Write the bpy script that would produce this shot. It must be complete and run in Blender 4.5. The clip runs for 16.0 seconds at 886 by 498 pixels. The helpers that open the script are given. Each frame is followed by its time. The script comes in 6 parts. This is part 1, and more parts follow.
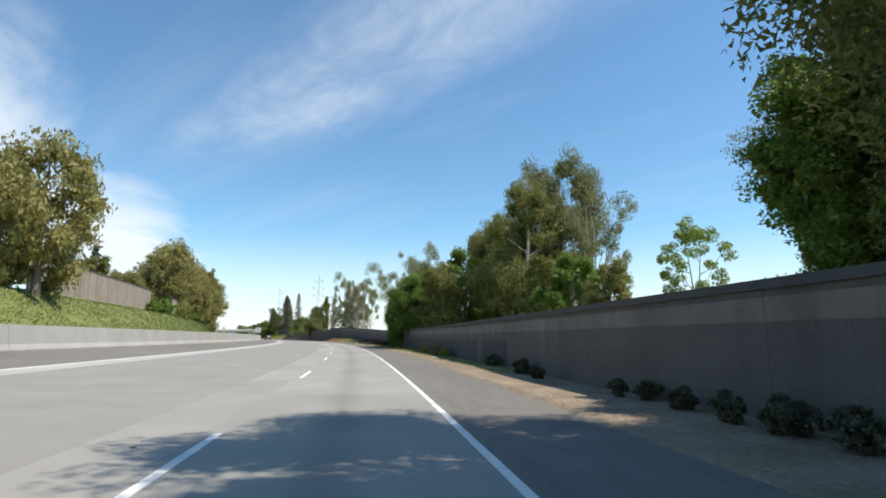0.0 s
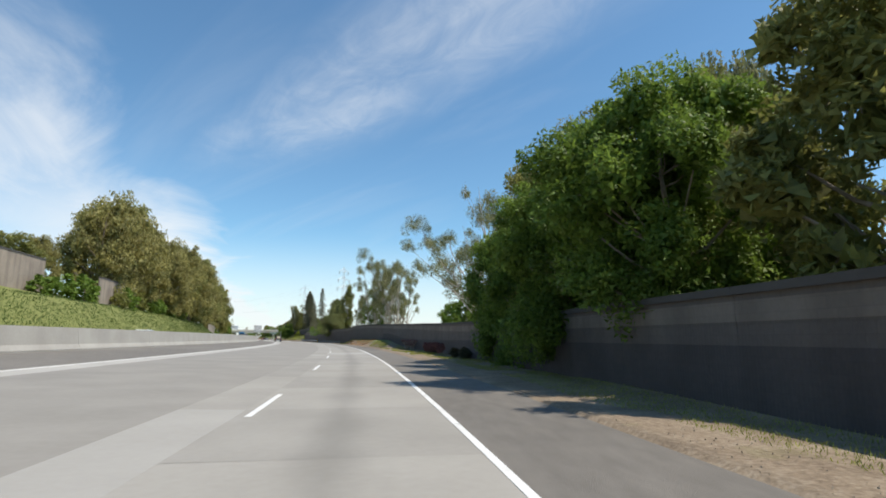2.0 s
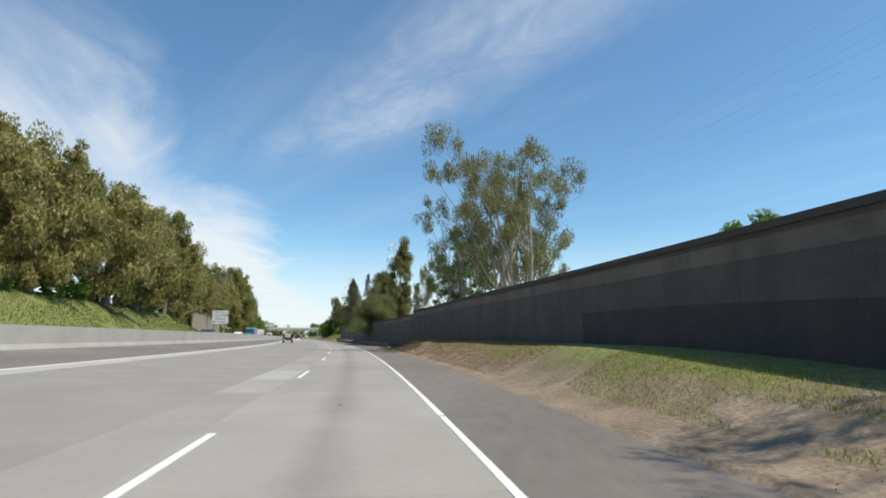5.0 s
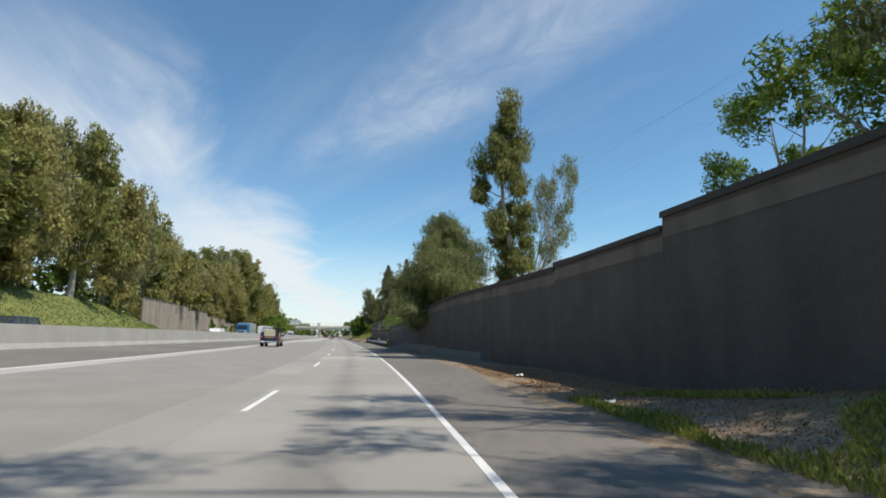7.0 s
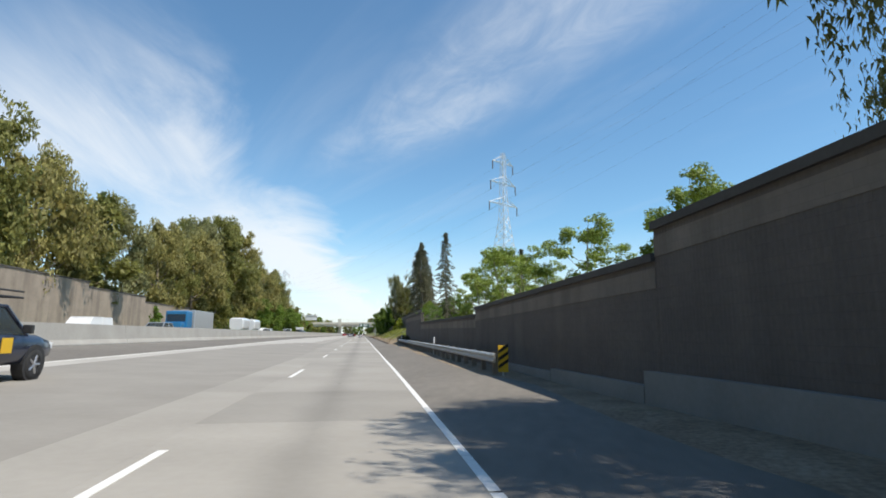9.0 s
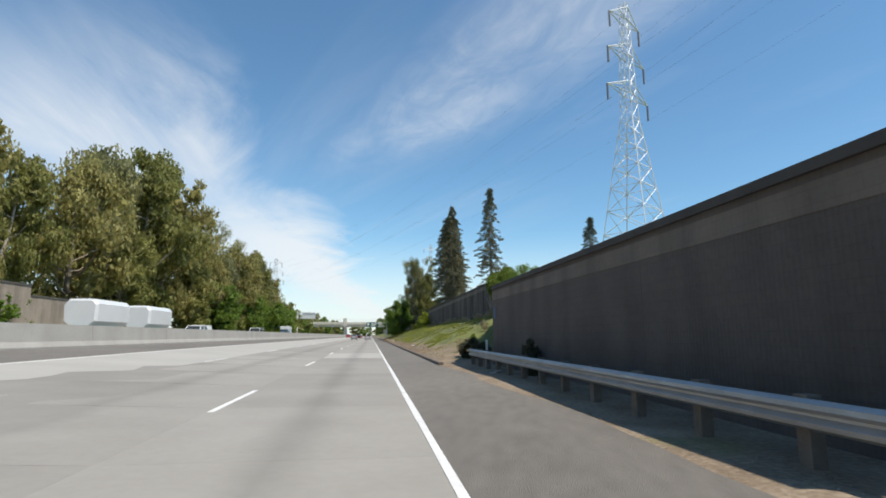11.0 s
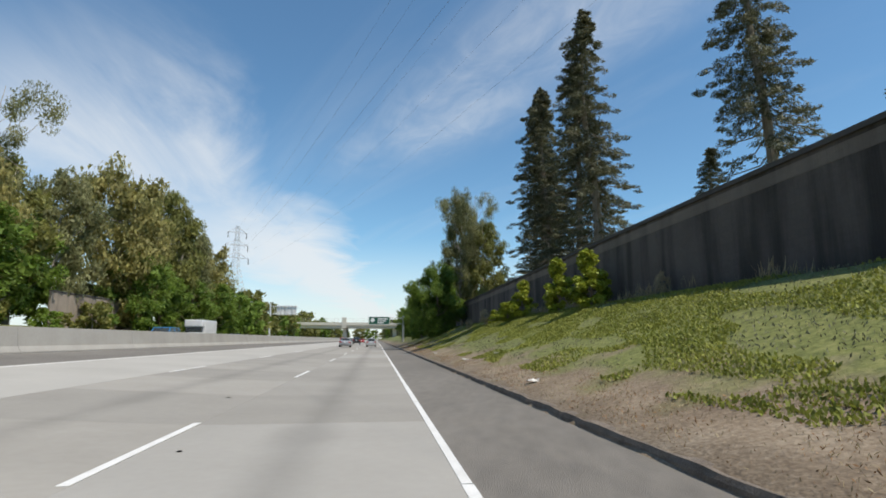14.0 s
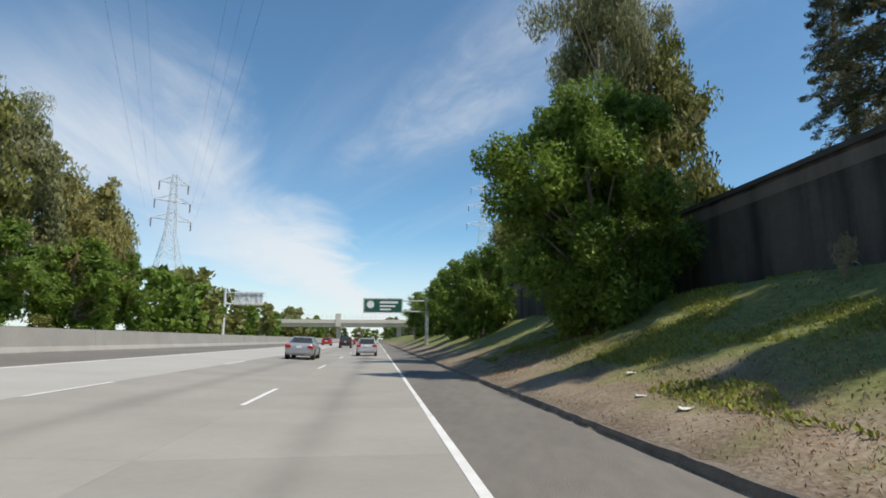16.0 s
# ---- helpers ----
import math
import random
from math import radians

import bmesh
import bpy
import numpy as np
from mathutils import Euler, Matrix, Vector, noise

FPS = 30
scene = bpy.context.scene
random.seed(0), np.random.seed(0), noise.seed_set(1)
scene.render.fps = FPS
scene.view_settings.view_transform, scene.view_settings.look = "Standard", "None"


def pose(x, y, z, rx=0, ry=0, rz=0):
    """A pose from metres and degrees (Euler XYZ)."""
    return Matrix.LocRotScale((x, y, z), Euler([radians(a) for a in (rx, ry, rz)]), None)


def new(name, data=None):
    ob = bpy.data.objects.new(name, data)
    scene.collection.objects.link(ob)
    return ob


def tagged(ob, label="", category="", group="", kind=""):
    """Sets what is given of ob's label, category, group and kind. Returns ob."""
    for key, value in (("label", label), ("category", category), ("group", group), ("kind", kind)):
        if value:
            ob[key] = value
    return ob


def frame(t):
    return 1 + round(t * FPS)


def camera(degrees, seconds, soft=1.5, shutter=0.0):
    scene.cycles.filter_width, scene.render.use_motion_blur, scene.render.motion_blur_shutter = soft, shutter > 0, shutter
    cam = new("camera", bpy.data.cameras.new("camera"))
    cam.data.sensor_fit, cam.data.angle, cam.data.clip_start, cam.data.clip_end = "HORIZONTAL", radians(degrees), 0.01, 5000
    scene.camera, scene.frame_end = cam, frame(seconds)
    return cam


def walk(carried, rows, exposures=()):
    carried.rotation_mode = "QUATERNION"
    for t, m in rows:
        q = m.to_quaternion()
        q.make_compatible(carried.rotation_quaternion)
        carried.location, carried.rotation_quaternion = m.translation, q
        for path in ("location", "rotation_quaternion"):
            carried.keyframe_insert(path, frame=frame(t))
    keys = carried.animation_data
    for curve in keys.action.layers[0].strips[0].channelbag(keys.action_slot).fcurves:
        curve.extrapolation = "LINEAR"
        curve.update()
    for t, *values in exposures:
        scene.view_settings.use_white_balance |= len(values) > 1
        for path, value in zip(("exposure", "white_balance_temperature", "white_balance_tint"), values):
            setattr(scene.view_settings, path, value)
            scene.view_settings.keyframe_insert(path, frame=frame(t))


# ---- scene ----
# ================= the line of the road =================
# s runs along the outer lane's right edge line, u to the right of it, both in metres
SPEED = 26.6
BENDS = [(-400, 1.3), (0, 1.3), (1, 1.35), (2, 1.8), (8, 1.65), (8.5, 1.4), (9.5, 0.5), (10.5, 0), (100, 0)]
S_TAB = np.arange(-400, 2600, 1.0)
_mid = (S_TAB[1:] + S_TAB[:-1]) / 2
_turn = np.interp(_mid / SPEED, [b[0] for b in BENDS], [b[1] for b in BENDS]) / SPEED
H_TAB = np.concatenate([[0], np.cumsum(_turn)])
H_TAB -= np.interp(0, S_TAB, H_TAB)
_a = np.radians(H_TAB)
X_TAB = np.concatenate([[0], np.cumsum(-(np.sin(_a[1:]) + np.sin(_a[:-1])) / 2)])
Y_TAB = np.concatenate([[0], np.cumsum((np.cos(_a[1:]) + np.cos(_a[:-1])) / 2)])
X_TAB -= np.interp(0, S_TAB, X_TAB)
Y_TAB -= np.interp(0, S_TAB, Y_TAB)


def heading(s):
    return float(np.interp(s, S_TAB, H_TAB))


def at(s, u, z=0.0):
    """The place s metres along the road, u to the right of the edge line, z up."""
    a = radians(heading(s))
    return Vector((float(np.interp(s, S_TAB, X_TAB)) + u * math.cos(a), float(np.interp(s, S_TAB, Y_TAB)) + u * math.sin(a), z))


def set_at(s, u, z=0.0, turn=0.0, scale=1.0, lean=0.0):
    """A pose on the road's frame: y along the road, x to the right."""
    m = Matrix.Translation(at(s, u, z)) @ Matrix.Rotation(radians(heading(s) + turn), 4, "Z")
    if lean:
        m = m @ Matrix.Rotation(radians(lean), 4, "Y")
    return m @ Matrix.Scale(scale, 4)


# ================= camera =================
EYE_Z = 1.34
cam = camera(78.0, 16.0, soft=1.8)
# seconds, u, yaw off the road's heading, pitch
DRIVE = [
    (0.0, -1.42, -7.76, 9.18), (0.5, -1.41, -7.71, 9.21), (1.0, -1.42, -7.64, 9.11), (1.5, -1.44, -7.57, 9.22), (2.0, -1.43, -7.50, 9.28), (2.5, -1.45, -7.57, 9.19),
    (3.0, -1.43, -7.61, 9.32), (3.5, -1.42, -7.61, 9.35), (4.0, -1.36, -7.47, 9.22), (4.5, -1.32, -7.47, 9.22), (5.0, -1.31, -7.51, 9.17), (5.5, -1.30, -7.51, 9.10),
    (6.0, -1.29, -7.50, 9.02), (6.5, -1.25, -7.45, 9.01), (7.0, -1.20, -7.25, 9.10), (7.5, -1.25, -7.28, 9.01), (8.0, -1.29, -7.33, 9.14), (8.5, -1.25, -7.43, 8.85),
    (9.0, -1.12, -7.71, 8.85), (9.5, -0.98, -7.65, 8.88), (10.0, -0.90, -7.56, 8.89), (10.5, -0.85, -7.48, 8.92), (11.0, -0.80, -7.41, 8.99), (11.5, -0.75, -7.32, 9.11),
    (12.0, -0.76, -7.23, 9.63), (12.5, -0.76, -7.09, 9.46), (13.0, -0.78, -6.98, 9.42), (13.5, -0.82, -6.88, 9.32), (14.0, -0.87, -6.82, 9.38), (14.5, -0.92, -6.81, 9.40),
    (15.0, -0.93, -6.82, 9.41), (15.5, -0.95, -6.80, 9.36), (16.0, -0.96, -6.75, 9.45),
]


def drive_row(t):
    u, yaw, pitch = [float(np.interp(t, [r[0] for r in DRIVE], [r[k] for r in DRIVE])) for k in (1, 2, 3)]
    s = SPEED * t
    return pose(*at(s, u, EYE_Z), 90 + pitch, 0, heading(s) + yaw)


walk(cam, [(t / 2, drive_row(t / 2)) for t in range(33)],
     exposures=[(0.0, 0.22), (1.0, 0.16), (2.5, 0.05), (4.0, 0.05), (7.0, -0.05), (9.0, 0.12), (11.5, -0.02), (13.5, -0.08), (16.0, -0.08)])

# the lane dashes: their count from the start and where each begins
DASH_COUNT = [-30, 0, 3, 5, 7, 8, 12, 13, 15, 17, 22, 24, 26, 29, 90]
DASH_START = [-442.5, 4.5, 48.8, 78.0, 107.9, 122.7, 181.9, 196.9, 227.6, 257.5, 333.4, 363.3, 392.9, 437.8, 1346.7]
# ================= world, sun, exposure =================
SUN_ELEV, SUN_AZ = 59.0, 108.0      # degrees; azimuth clockwise from +Y

world = bpy.data.worlds.new("sky")
scene.world = world
world.use_nodes = True
WN, WL = world.node_tree.nodes, world.node_tree.links
WN.clear()


def wnode(kind, **values):
    n = WN.new(kind)
    for k, v in values.items():
        n.inputs[k].default_value = v
    return n


def wmath(op, a, b=None, c=None, clamp=False):
    n = WN.new("ShaderNodeMath")
    n.operation, n.use_clamp = op, clamp
    for i, v in enumerate((a, b, c)):
        if v is None:
            continue
        if isinstance(v, (int, float)):
            n.inputs[i].default_value = v
        else:
            WL.new(v, n.inputs[i])
    return n.outputs[0]


def wramp(v, a, b):
    """0 at a, 1 at b, smooth between."""
    n = WN.new("ShaderNodeMapRange")
    n.interpolation_type = "SMOOTHSTEP"
    n.inputs["From Min"].default_value, n.inputs["From Max"].default_value = a, b
    WL.new(v, n.inputs["Value"])
    return n.outputs["Result"]


sky = WN.new("ShaderNodeTexSky")
sky.sky_type, sky.sun_disc = "NISHITA", False
sky.sun_elevation, sky.sun_rotation = radians(SUN_ELEV), radians(SUN_AZ)
sky.air_density, sky.dust_density, sky.ozone_density = 1.0, 0.1, 3.5
coord = WN.new("ShaderNodeTexCoord")
split = WN.new("ShaderNodeSeparateXYZ")
WL.new(coord.outputs["Generated"], split.inputs[0])
dx, dy, dz = split.outputs
# the cirrus lies on a plane high above: px, py are places on it, seen along the direction
up = wmath("ADD", wmath("MAXIMUM", dz, 0.0), 0.06)
px_, py_ = wmath("DIVIDE", dx, up), wmath("DIVIDE", dy, up)
plane = WN.new("ShaderNodeCombineXYZ")
WL.new(px_, plane.inputs[0])
WL.new(py_, plane.inputs[1])


def cirrus(turn, stretch, scale, detail, seed, lo, hi):
    m = WN.new("ShaderNodeMapping")
    m.vector_type = "TEXTURE"
    m.inputs["Rotation"].default_value = (0, 0, radians(turn))
    m.inputs["Scale"].default_value = (1 / scale, stretch / scale, 1)
    m.inputs["Location"].default_value = (seed, seed * 0.37, 0)
    WL.new(plane.outputs[0], m.inputs["Vector"])
    n = wnode("ShaderNodeTexNoise", Scale=1.0, Detail=detail, Roughness=0.62, Distortion=1.3)
    WL.new(m.outputs[0], n.inputs["Vector"])
    return wramp(n.outputs["Fac"], lo, hi)


def band(turn, offset, width):
    """1 along a straight band of the cloud plane, fading to its sides."""
    c, s_ = math.cos(radians(turn)), math.sin(radians(turn))
    d = wmath("ADD", wmath("ADD", wmath("MULTIPLY", px_, c), wmath("MULTIPLY", py_, s_)), -offset)
    return wramp(wmath("ABSOLUTE", d), width, 0.0)


# a feathered streak ahead and a broad soft bank to its left, both running away from the viewer
along_1 = wmath("MULTIPLY", wramp(py_, 2.9, 2.1), wramp(py_, 0.5, 1.3))
fibres = wmath("MULTIPLY", wmath("MULTIPLY_ADD", cirrus(39, 3.2, 1.7, 8.0, 3.1, 0.22, 0.86), 0.78, 0.13), wmath("MULTIPLY_ADD", cirrus(30, 1.6, 5.0, 5.0, 1.7, 0.30, 0.72), 0.5, 0.5))
streak_1 = wmath("MULTIPLY", wmath("MULTIPLY", band(39, 1.06, 0.41), fibres), along_1)
# the bank's distance from its edge, roughened by wisps that run along it
ragged = wmath("MULTIPLY_ADD", cirrus(16, 2.4, 1.3, 6.0, 4.4, 0.20, 0.80), 0.5, -0.25)
off = wmath("ADD", ragged, wmath("ADD", px_, wmath("MULTIPLY", py_, 0.115)))
bank_mask = wmath("MULTIPLY", wramp(off, -0.70, -1.28), wmath("MULTIPLY_ADD", wramp(off, -2.6, -1.45), 0.6, 0.4))
near_fade = wramp(py_, 0.9, 1.9)
streak_2 = wmath("MULTIPLY", wmath("MULTIPLY", bank_mask, near_fade), wmath("MULTIPLY_ADD", cirrus(16, 3.0, 1.7, 7.0, 8.4, 0.20, 0.75), 0.55, 0.45))
far_bank = wmath("MULTIPLY", bank_mask, wramp(py_, 1.7, 4.2))
thin = wmath("MULTIPLY", cirrus(35, 4.0, 1.0, 6.0, 5.2, 0.48, 0.95), 0.22)
low = wmath("MULTIPLY", wramp(dz, 0.20, 0.0), 0.75)
cover = wmath("MAXIMUM", wmath("MAXIMUM", wmath("MULTIPLY", streak_1, 0.66), wmath("MULTIPLY", streak_2, 0.74)),
              wmath("MAXIMUM", thin, wmath("MAXIMUM", low, wmath("MULTIPLY", far_bank, 0.86))), clamp=True)
back = WN.new("ShaderNodeBackground")
back.inputs["Strength"].default_value = 0.15
blend = WN.new("ShaderNodeMixRGB")
blend.inputs["Color2"].default_value = (5.85, 6.05, 6.2, 1)
WL.new(cover, blend.inputs["Fac"])
deep = WN.new("ShaderNodeMixRGB")
deep.blend_type = "MULTIPLY"
deep.inputs["Fac"].default_value, deep.inputs["Color2"].default_value = 1.0, (0.79, 1.0, 1.0, 1)
WL.new(sky.outputs[0], deep.inputs["Color1"])
WL.new(deep.outputs[0], blend.inputs["Color1"])
WL.new(blend.outputs[0], back.inputs["Color"])
out = WN.new("ShaderNodeOutputWorld")
WL.new(back.outputs[0], out.inputs[0])

sun = new("sun", bpy.data.lights.new("sun", "SUN"))
sun.data.energy, sun.data.angle, sun.data.color = 5.0, radians(0.55), (1.0, 0.925, 0.815)
_e, _z = radians(SUN_ELEV), radians(SUN_AZ)
_to_sun = Vector((math.sin(_z) * math.cos(_e), math.cos(_z) * math.cos(_e), math.sin(_e)))
sun.matrix_world = Matrix.Translation((0, 0, 200)) @ _to_sun.to_track_quat("Z", "Y").to_matrix().to_4x4()


# ================= materials =================
def mat(name, colors, scale=1.0, rough=0.8, bump=0.0, bump_scale=None, metal=0.0, fine=0.25, random_amount=0.0, island=0.0,
        stretch=(1, 1, 1), translucent=0.0, spec=0.5, detail=6.0, alpha=1.0, emit=0.0):
    """A surface of two noises (broad stains, fine grain) between two or three colours, with relief."""
    m = bpy.data.materials.new(name)
    m.use_nodes = True
    N, L = m.node_tree.nodes, m.node_tree.links
    b = N["Principled BSDF"]
    b.inputs["Roughness"].default_value, b.inputs["Metallic"].default_value = rough, metal
    b.inputs["Specular IOR Level"].default_value = spec
    geo = N.new("ShaderNodeNewGeometry")
    mapping = N.new("ShaderNodeMapping")
    mapping.inputs["Scale"].default_value = stretch
    L.new(geo.outputs["Position"], mapping.inputs[0])
    if len(colors) == 1:
        colors = [colors[0], tuple(c * 0.86 for c in colors[0])]
    broad = N.new("ShaderNodeTexNoise")
    broad.inputs["Scale"].default_value, broad.inputs["Detail"].default_value = scale, detail
    grain = N.new("ShaderNodeTexNoise")
    grain.inputs["Scale"].default_value, grain.inputs["Detail"].default_value = scale * 14, 4
    for n in (broad, grain):
        L.new(mapping.outputs[0], n.inputs["Vector"])
    mix = N.new("ShaderNodeMath")
    mix.operation = "MULTIPLY_ADD"
    mix.inputs[1].default_value = fine
    L.new(grain.outputs[0], mix.inputs[0])
    sub = N.new("ShaderNodeMath")
    sub.operation = "MULTIPLY"
    sub.inputs[1].default_value = 1 - fine
    L.new(broad.outputs[0], sub.inputs[0])
    L.new(sub.outputs[0], mix.inputs[2])
    ramp = N.new("ShaderNodeValToRGB")
    ramp.color_ramp.elements[0].position, ramp.color_ramp.elements[1].position = 0.34, 0.66
    if len(colors) == 3:
        ramp.color_ramp.elements.new(0.5)
    for e, c in zip(ramp.color_ramp.elements, colors):
        e.color = (*c, 1)
    L.new(mix.outputs[0], ramp.inputs[0])
    color = ramp.outputs[0]
    for amount, kind, socket in ((random_amount, "ShaderNodeObjectInfo", "Random"), (island, "ShaderNodeNewGeometry", "Random Per Island")):
        if not amount:
            continue
        src = N.new(kind)
        rng = N.new("ShaderNodeMapRange")
        rng.inputs["To Min"].default_value, rng.inputs["To Max"].default_value = 1 - amount, 1 + amount
        L.new(src.outputs[socket], rng.inputs["Value"])
        hsv = N.new("ShaderNodeHueSaturation")
        L.new(rng.outputs[0], hsv.inputs["Value"])
        L.new(color, hsv.inputs["Color"])
        color = hsv.outputs[0]
    L.new(color, b.inputs["Base Color"])
    if bump:
        bn = N.new("ShaderNodeBump")
        bn.inputs["Strength"].default_value, bn.inputs["Distance"].default_value = bump, 0.03
        if bump_scale:
            g2 = N.new("ShaderNodeTexNoise")
            g2.inputs["Scale"].default_value, g2.inputs["Detail"].default_value = bump_scale, 4
            L.new(mapping.outputs[0], g2.inputs["Vector"])
            L.new(g2.outputs[0], bn.inputs["Height"])
        else:
            L.new(grain.outputs[0], bn.inputs["Height"])
        L.new(bn.outputs[0], b.inputs["Normal"])
    if alpha < 1:
        b.inputs["Alpha"].default_value = alpha
    if emit:
        L.new(color, b.inputs["Emission Color"])
        b.inputs["Emission Strength"].default_value = emit
    if translucent:
        tr = N.new("ShaderNodeBsdfTranslucent")
        L.new(color, tr.inputs["Color"])
        ms = N.new("ShaderNodeMixShader")
        ms.inputs[0].default_value = translucent
        L.new(b.outputs[0], ms.inputs[1])
        L.new(tr.outputs[0], ms.inputs[2])
        L.new(ms.outputs[0], N["Material Output"].inputs["Surface"])
    return m


M = {}
M["concrete"] = mat("concrete_pavement", [(0.25, 0.235, 0.208), (0.31, 0.29, 0.256)], 0.35, 0.85, 0.15, 60, random_amount=0.07, fine=0.2, stretch=(1, 0.25, 1))
M["concrete_light"] = mat("pale_concrete_pavement", [(0.355, 0.338, 0.305), (0.41, 0.392, 0.355)], 0.3, 0.85, 0.15, 60, random_amount=0.04, fine=0.2)
M["joint"] = mat("pavement_bed", [(0.23, 0.215, 0.19), (0.28, 0.262, 0.232)], 0.5, 0.9)
M["asphalt"] = mat("asphalt", [(0.13, 0.118, 0.102), (0.195, 0.178, 0.154)], 0.3, 0.9, 0.35, 90, fine=0.45, stretch=(1, 0.3, 1))
M["paint"] = mat("road_paint", [(0.80, 0.79, 0.76), (0.62, 0.61, 0.58)], 2.5, 0.6, 0.1, fine=0.5)
M["barrier"] = mat("barrier_concrete", [(0.30, 0.285, 0.255), (0.37, 0.355, 0.32)], 0.6, 0.85, 0.15, fine=0.3)
M["dirt"] = mat("dirt", [(0.22, 0.17, 0.12), (0.30, 0.25, 0.19), (0.36, 0.32, 0.26)], 1.2, 0.95, 0.5, 30, fine=0.4)
M["block"] = mat("wall_block", [(0.102, 0.088, 0.079), (0.140, 0.121, 0.107)], 0.7, 0.9, 0.3, 40, fine=0.35)
M["cap"] = mat("wall_cap", [(0.065, 0.06, 0.055), (0.09, 0.083, 0.075)], 1.0, 0.9, 0.2)
M["bark"] = mat("bark", [(0.18, 0.14, 0.10), (0.32, 0.27, 0.21)], 3.0, 0.95, 0.6, stretch=(1, 1, 0.3))
M["pale_bark"] = mat("pale_bark", [(0.30, 0.25, 0.20), (0.55, 0.50, 0.44)], 2.0, 0.85, 0.3, stretch=(1, 1, 0.35))


def block_courses(m, bump=0.5, stain=0.78):
    """Masonry courses 0.2 m high with fine upright ribs, laid along the wall."""
    N, L = m.node_tree.nodes, m.node_tree.links
    b = N["Principled BSDF"]
    uv = N.new("ShaderNodeUVMap")
    brick = N.new("ShaderNodeTexBrick")
    brick.inputs["Scale"].default_value = 1.0
    brick.inputs["Brick Width"].default_value, brick.inputs["Row Height"].default_value = 0.4, 0.2
    brick.inputs["Mortar Size"].default_value, brick.inputs["Mortar Smooth"].default_value = 0.008, 0.5
    brick.inputs["Color1"].default_value, brick.inputs["Color2"].default_value, brick.inputs["Mortar"].default_value = (0.9, 0.9, 0.9, 1), (1.08, 1.06, 1.04, 1), (0.72, 0.72, 0.72, 1)
    L.new(uv.outputs[0], brick.inputs["Vector"])
    old = b.inputs["Base Color"].links[0].from_socket
    mul = N.new("ShaderNodeMixRGB")
    mul.blend_type = "MULTIPLY"
    mul.inputs["Fac"].default_value = 0.42
    L.new(old, mul.inputs["Color1"])
    L.new(brick.outputs["Color"], mul.inputs["Color2"])
    # long rain streaks down from the top
    mp = N.new("ShaderNodeMapping")
    mp.inputs["Scale"].default_value = (0.9, 0.09, 1)
    L.new(uv.outputs[0], mp.inputs[0])
    st = N.new("ShaderNodeTexNoise")
    st.inputs["Scale"].default_value, st.inputs["Detail"].default_value = 1.0, 5
    L.new(mp.outputs[0], st.inputs["Vector"])
    rg = N.new("ShaderNodeMapRange")
    rg.inputs["From Min"].default_value, rg.inputs["From Max"].default_value = 0.38, 0.56
    rg.inputs["To Min"].default_value, rg.inputs["To Max"].default_value = stain, 1.05
    L.new(st.outputs[0], rg.inputs["Value"])
    mul2 = N.new("ShaderNodeMixRGB")
    mul2.blend_type = "MULTIPLY"
    mul2.inputs["Fac"].default_value = 1.0
    L.new(mul.outputs[0], mul2.inputs["Color1"])
    L.new(rg.outputs[0], mul2.inputs["Color2"])
    L.new(mul2.outputs[0], b.inputs["Base Color"])
    bp = N.new("ShaderNodeBump")
    bp.invert = True
    bp.inputs["Strength"].default_value, bp.inputs["Distance"].default_value = bump, 0.02
    ribs = N.new("ShaderNodeTexWave")
    ribs.inputs["Scale"].default_value, ribs.inputs["Distortion"].default_value = 3.14, 0.6
    L.new(uv.outputs[0], ribs.inputs["Vector"])
    relief = N.new("ShaderNodeMath")
    relief.operation = "MULTIPLY_ADD"
    relief.inputs[1].default_value = 0.45
    L.new(ribs.outputs["Fac"], relief.inputs[0])
    L.new(brick.outputs["Fac"], relief.inputs[2])
    L.new(relief.outputs[0], bp.inputs["Height"])
    if b.inputs["Normal"].links:
        L.new(b.inputs["Normal"].links[0].from_socket, bp.inputs["Normal"])
    L.new(bp.outputs[0], b.inputs["Normal"])


block_courses(M["block"], 0.5, 0.90)
M["block_stained"] = mat("stained_wall_block", [(0.102, 0.088, 0.079), (0.140, 0.121, 0.107)], 0.7, 0.9, 0.3, 40, fine=0.35)
block_courses(M["block_stained"], 0.5, 0.38)
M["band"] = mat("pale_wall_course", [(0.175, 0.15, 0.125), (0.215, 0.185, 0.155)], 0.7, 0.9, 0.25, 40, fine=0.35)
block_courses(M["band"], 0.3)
M["dark_block"] = mat("dark_wall_block", [(0.066, 0.058, 0.056), (0.088, 0.077, 0.073)], 0.7, 0.9, 0.3, 40, fine=0.35)
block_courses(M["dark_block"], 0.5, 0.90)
M["low_concrete"] = mat("low_concrete", [(0.20, 0.20, 0.195), (0.25, 0.25, 0.24)], 0.8, 0.9, 0.2, fine=0.3)
M["galvanised"] = mat("galvanised_steel", [(0.42, 0.42, 0.41), (0.55, 0.55, 0.54)], 2.0, 0.5, 0.1, metal=0.6)
M["white_steel"] = mat("pale_galvanised_steel", [(0.62, 0.64, 0.66), (0.72, 0.74, 0.76)], 1.0, 0.5, metal=0.2)
M["wood_post"] = mat("grey_wood_post", [(0.16, 0.13, 0.10), (0.25, 0.21, 0.17)], 4.0, 0.9, 0.4)
M["sign_white"] = mat("white_sign_face", [(0.80, 0.80, 0.78), (0.72, 0.72, 0.70)], 1.5, 0.5)
M["sign_green"] = mat("green_sign_face", [(0.010, 0.085, 0.050), (0.014, 0.10, 0.06)], 1.5, 0.45)
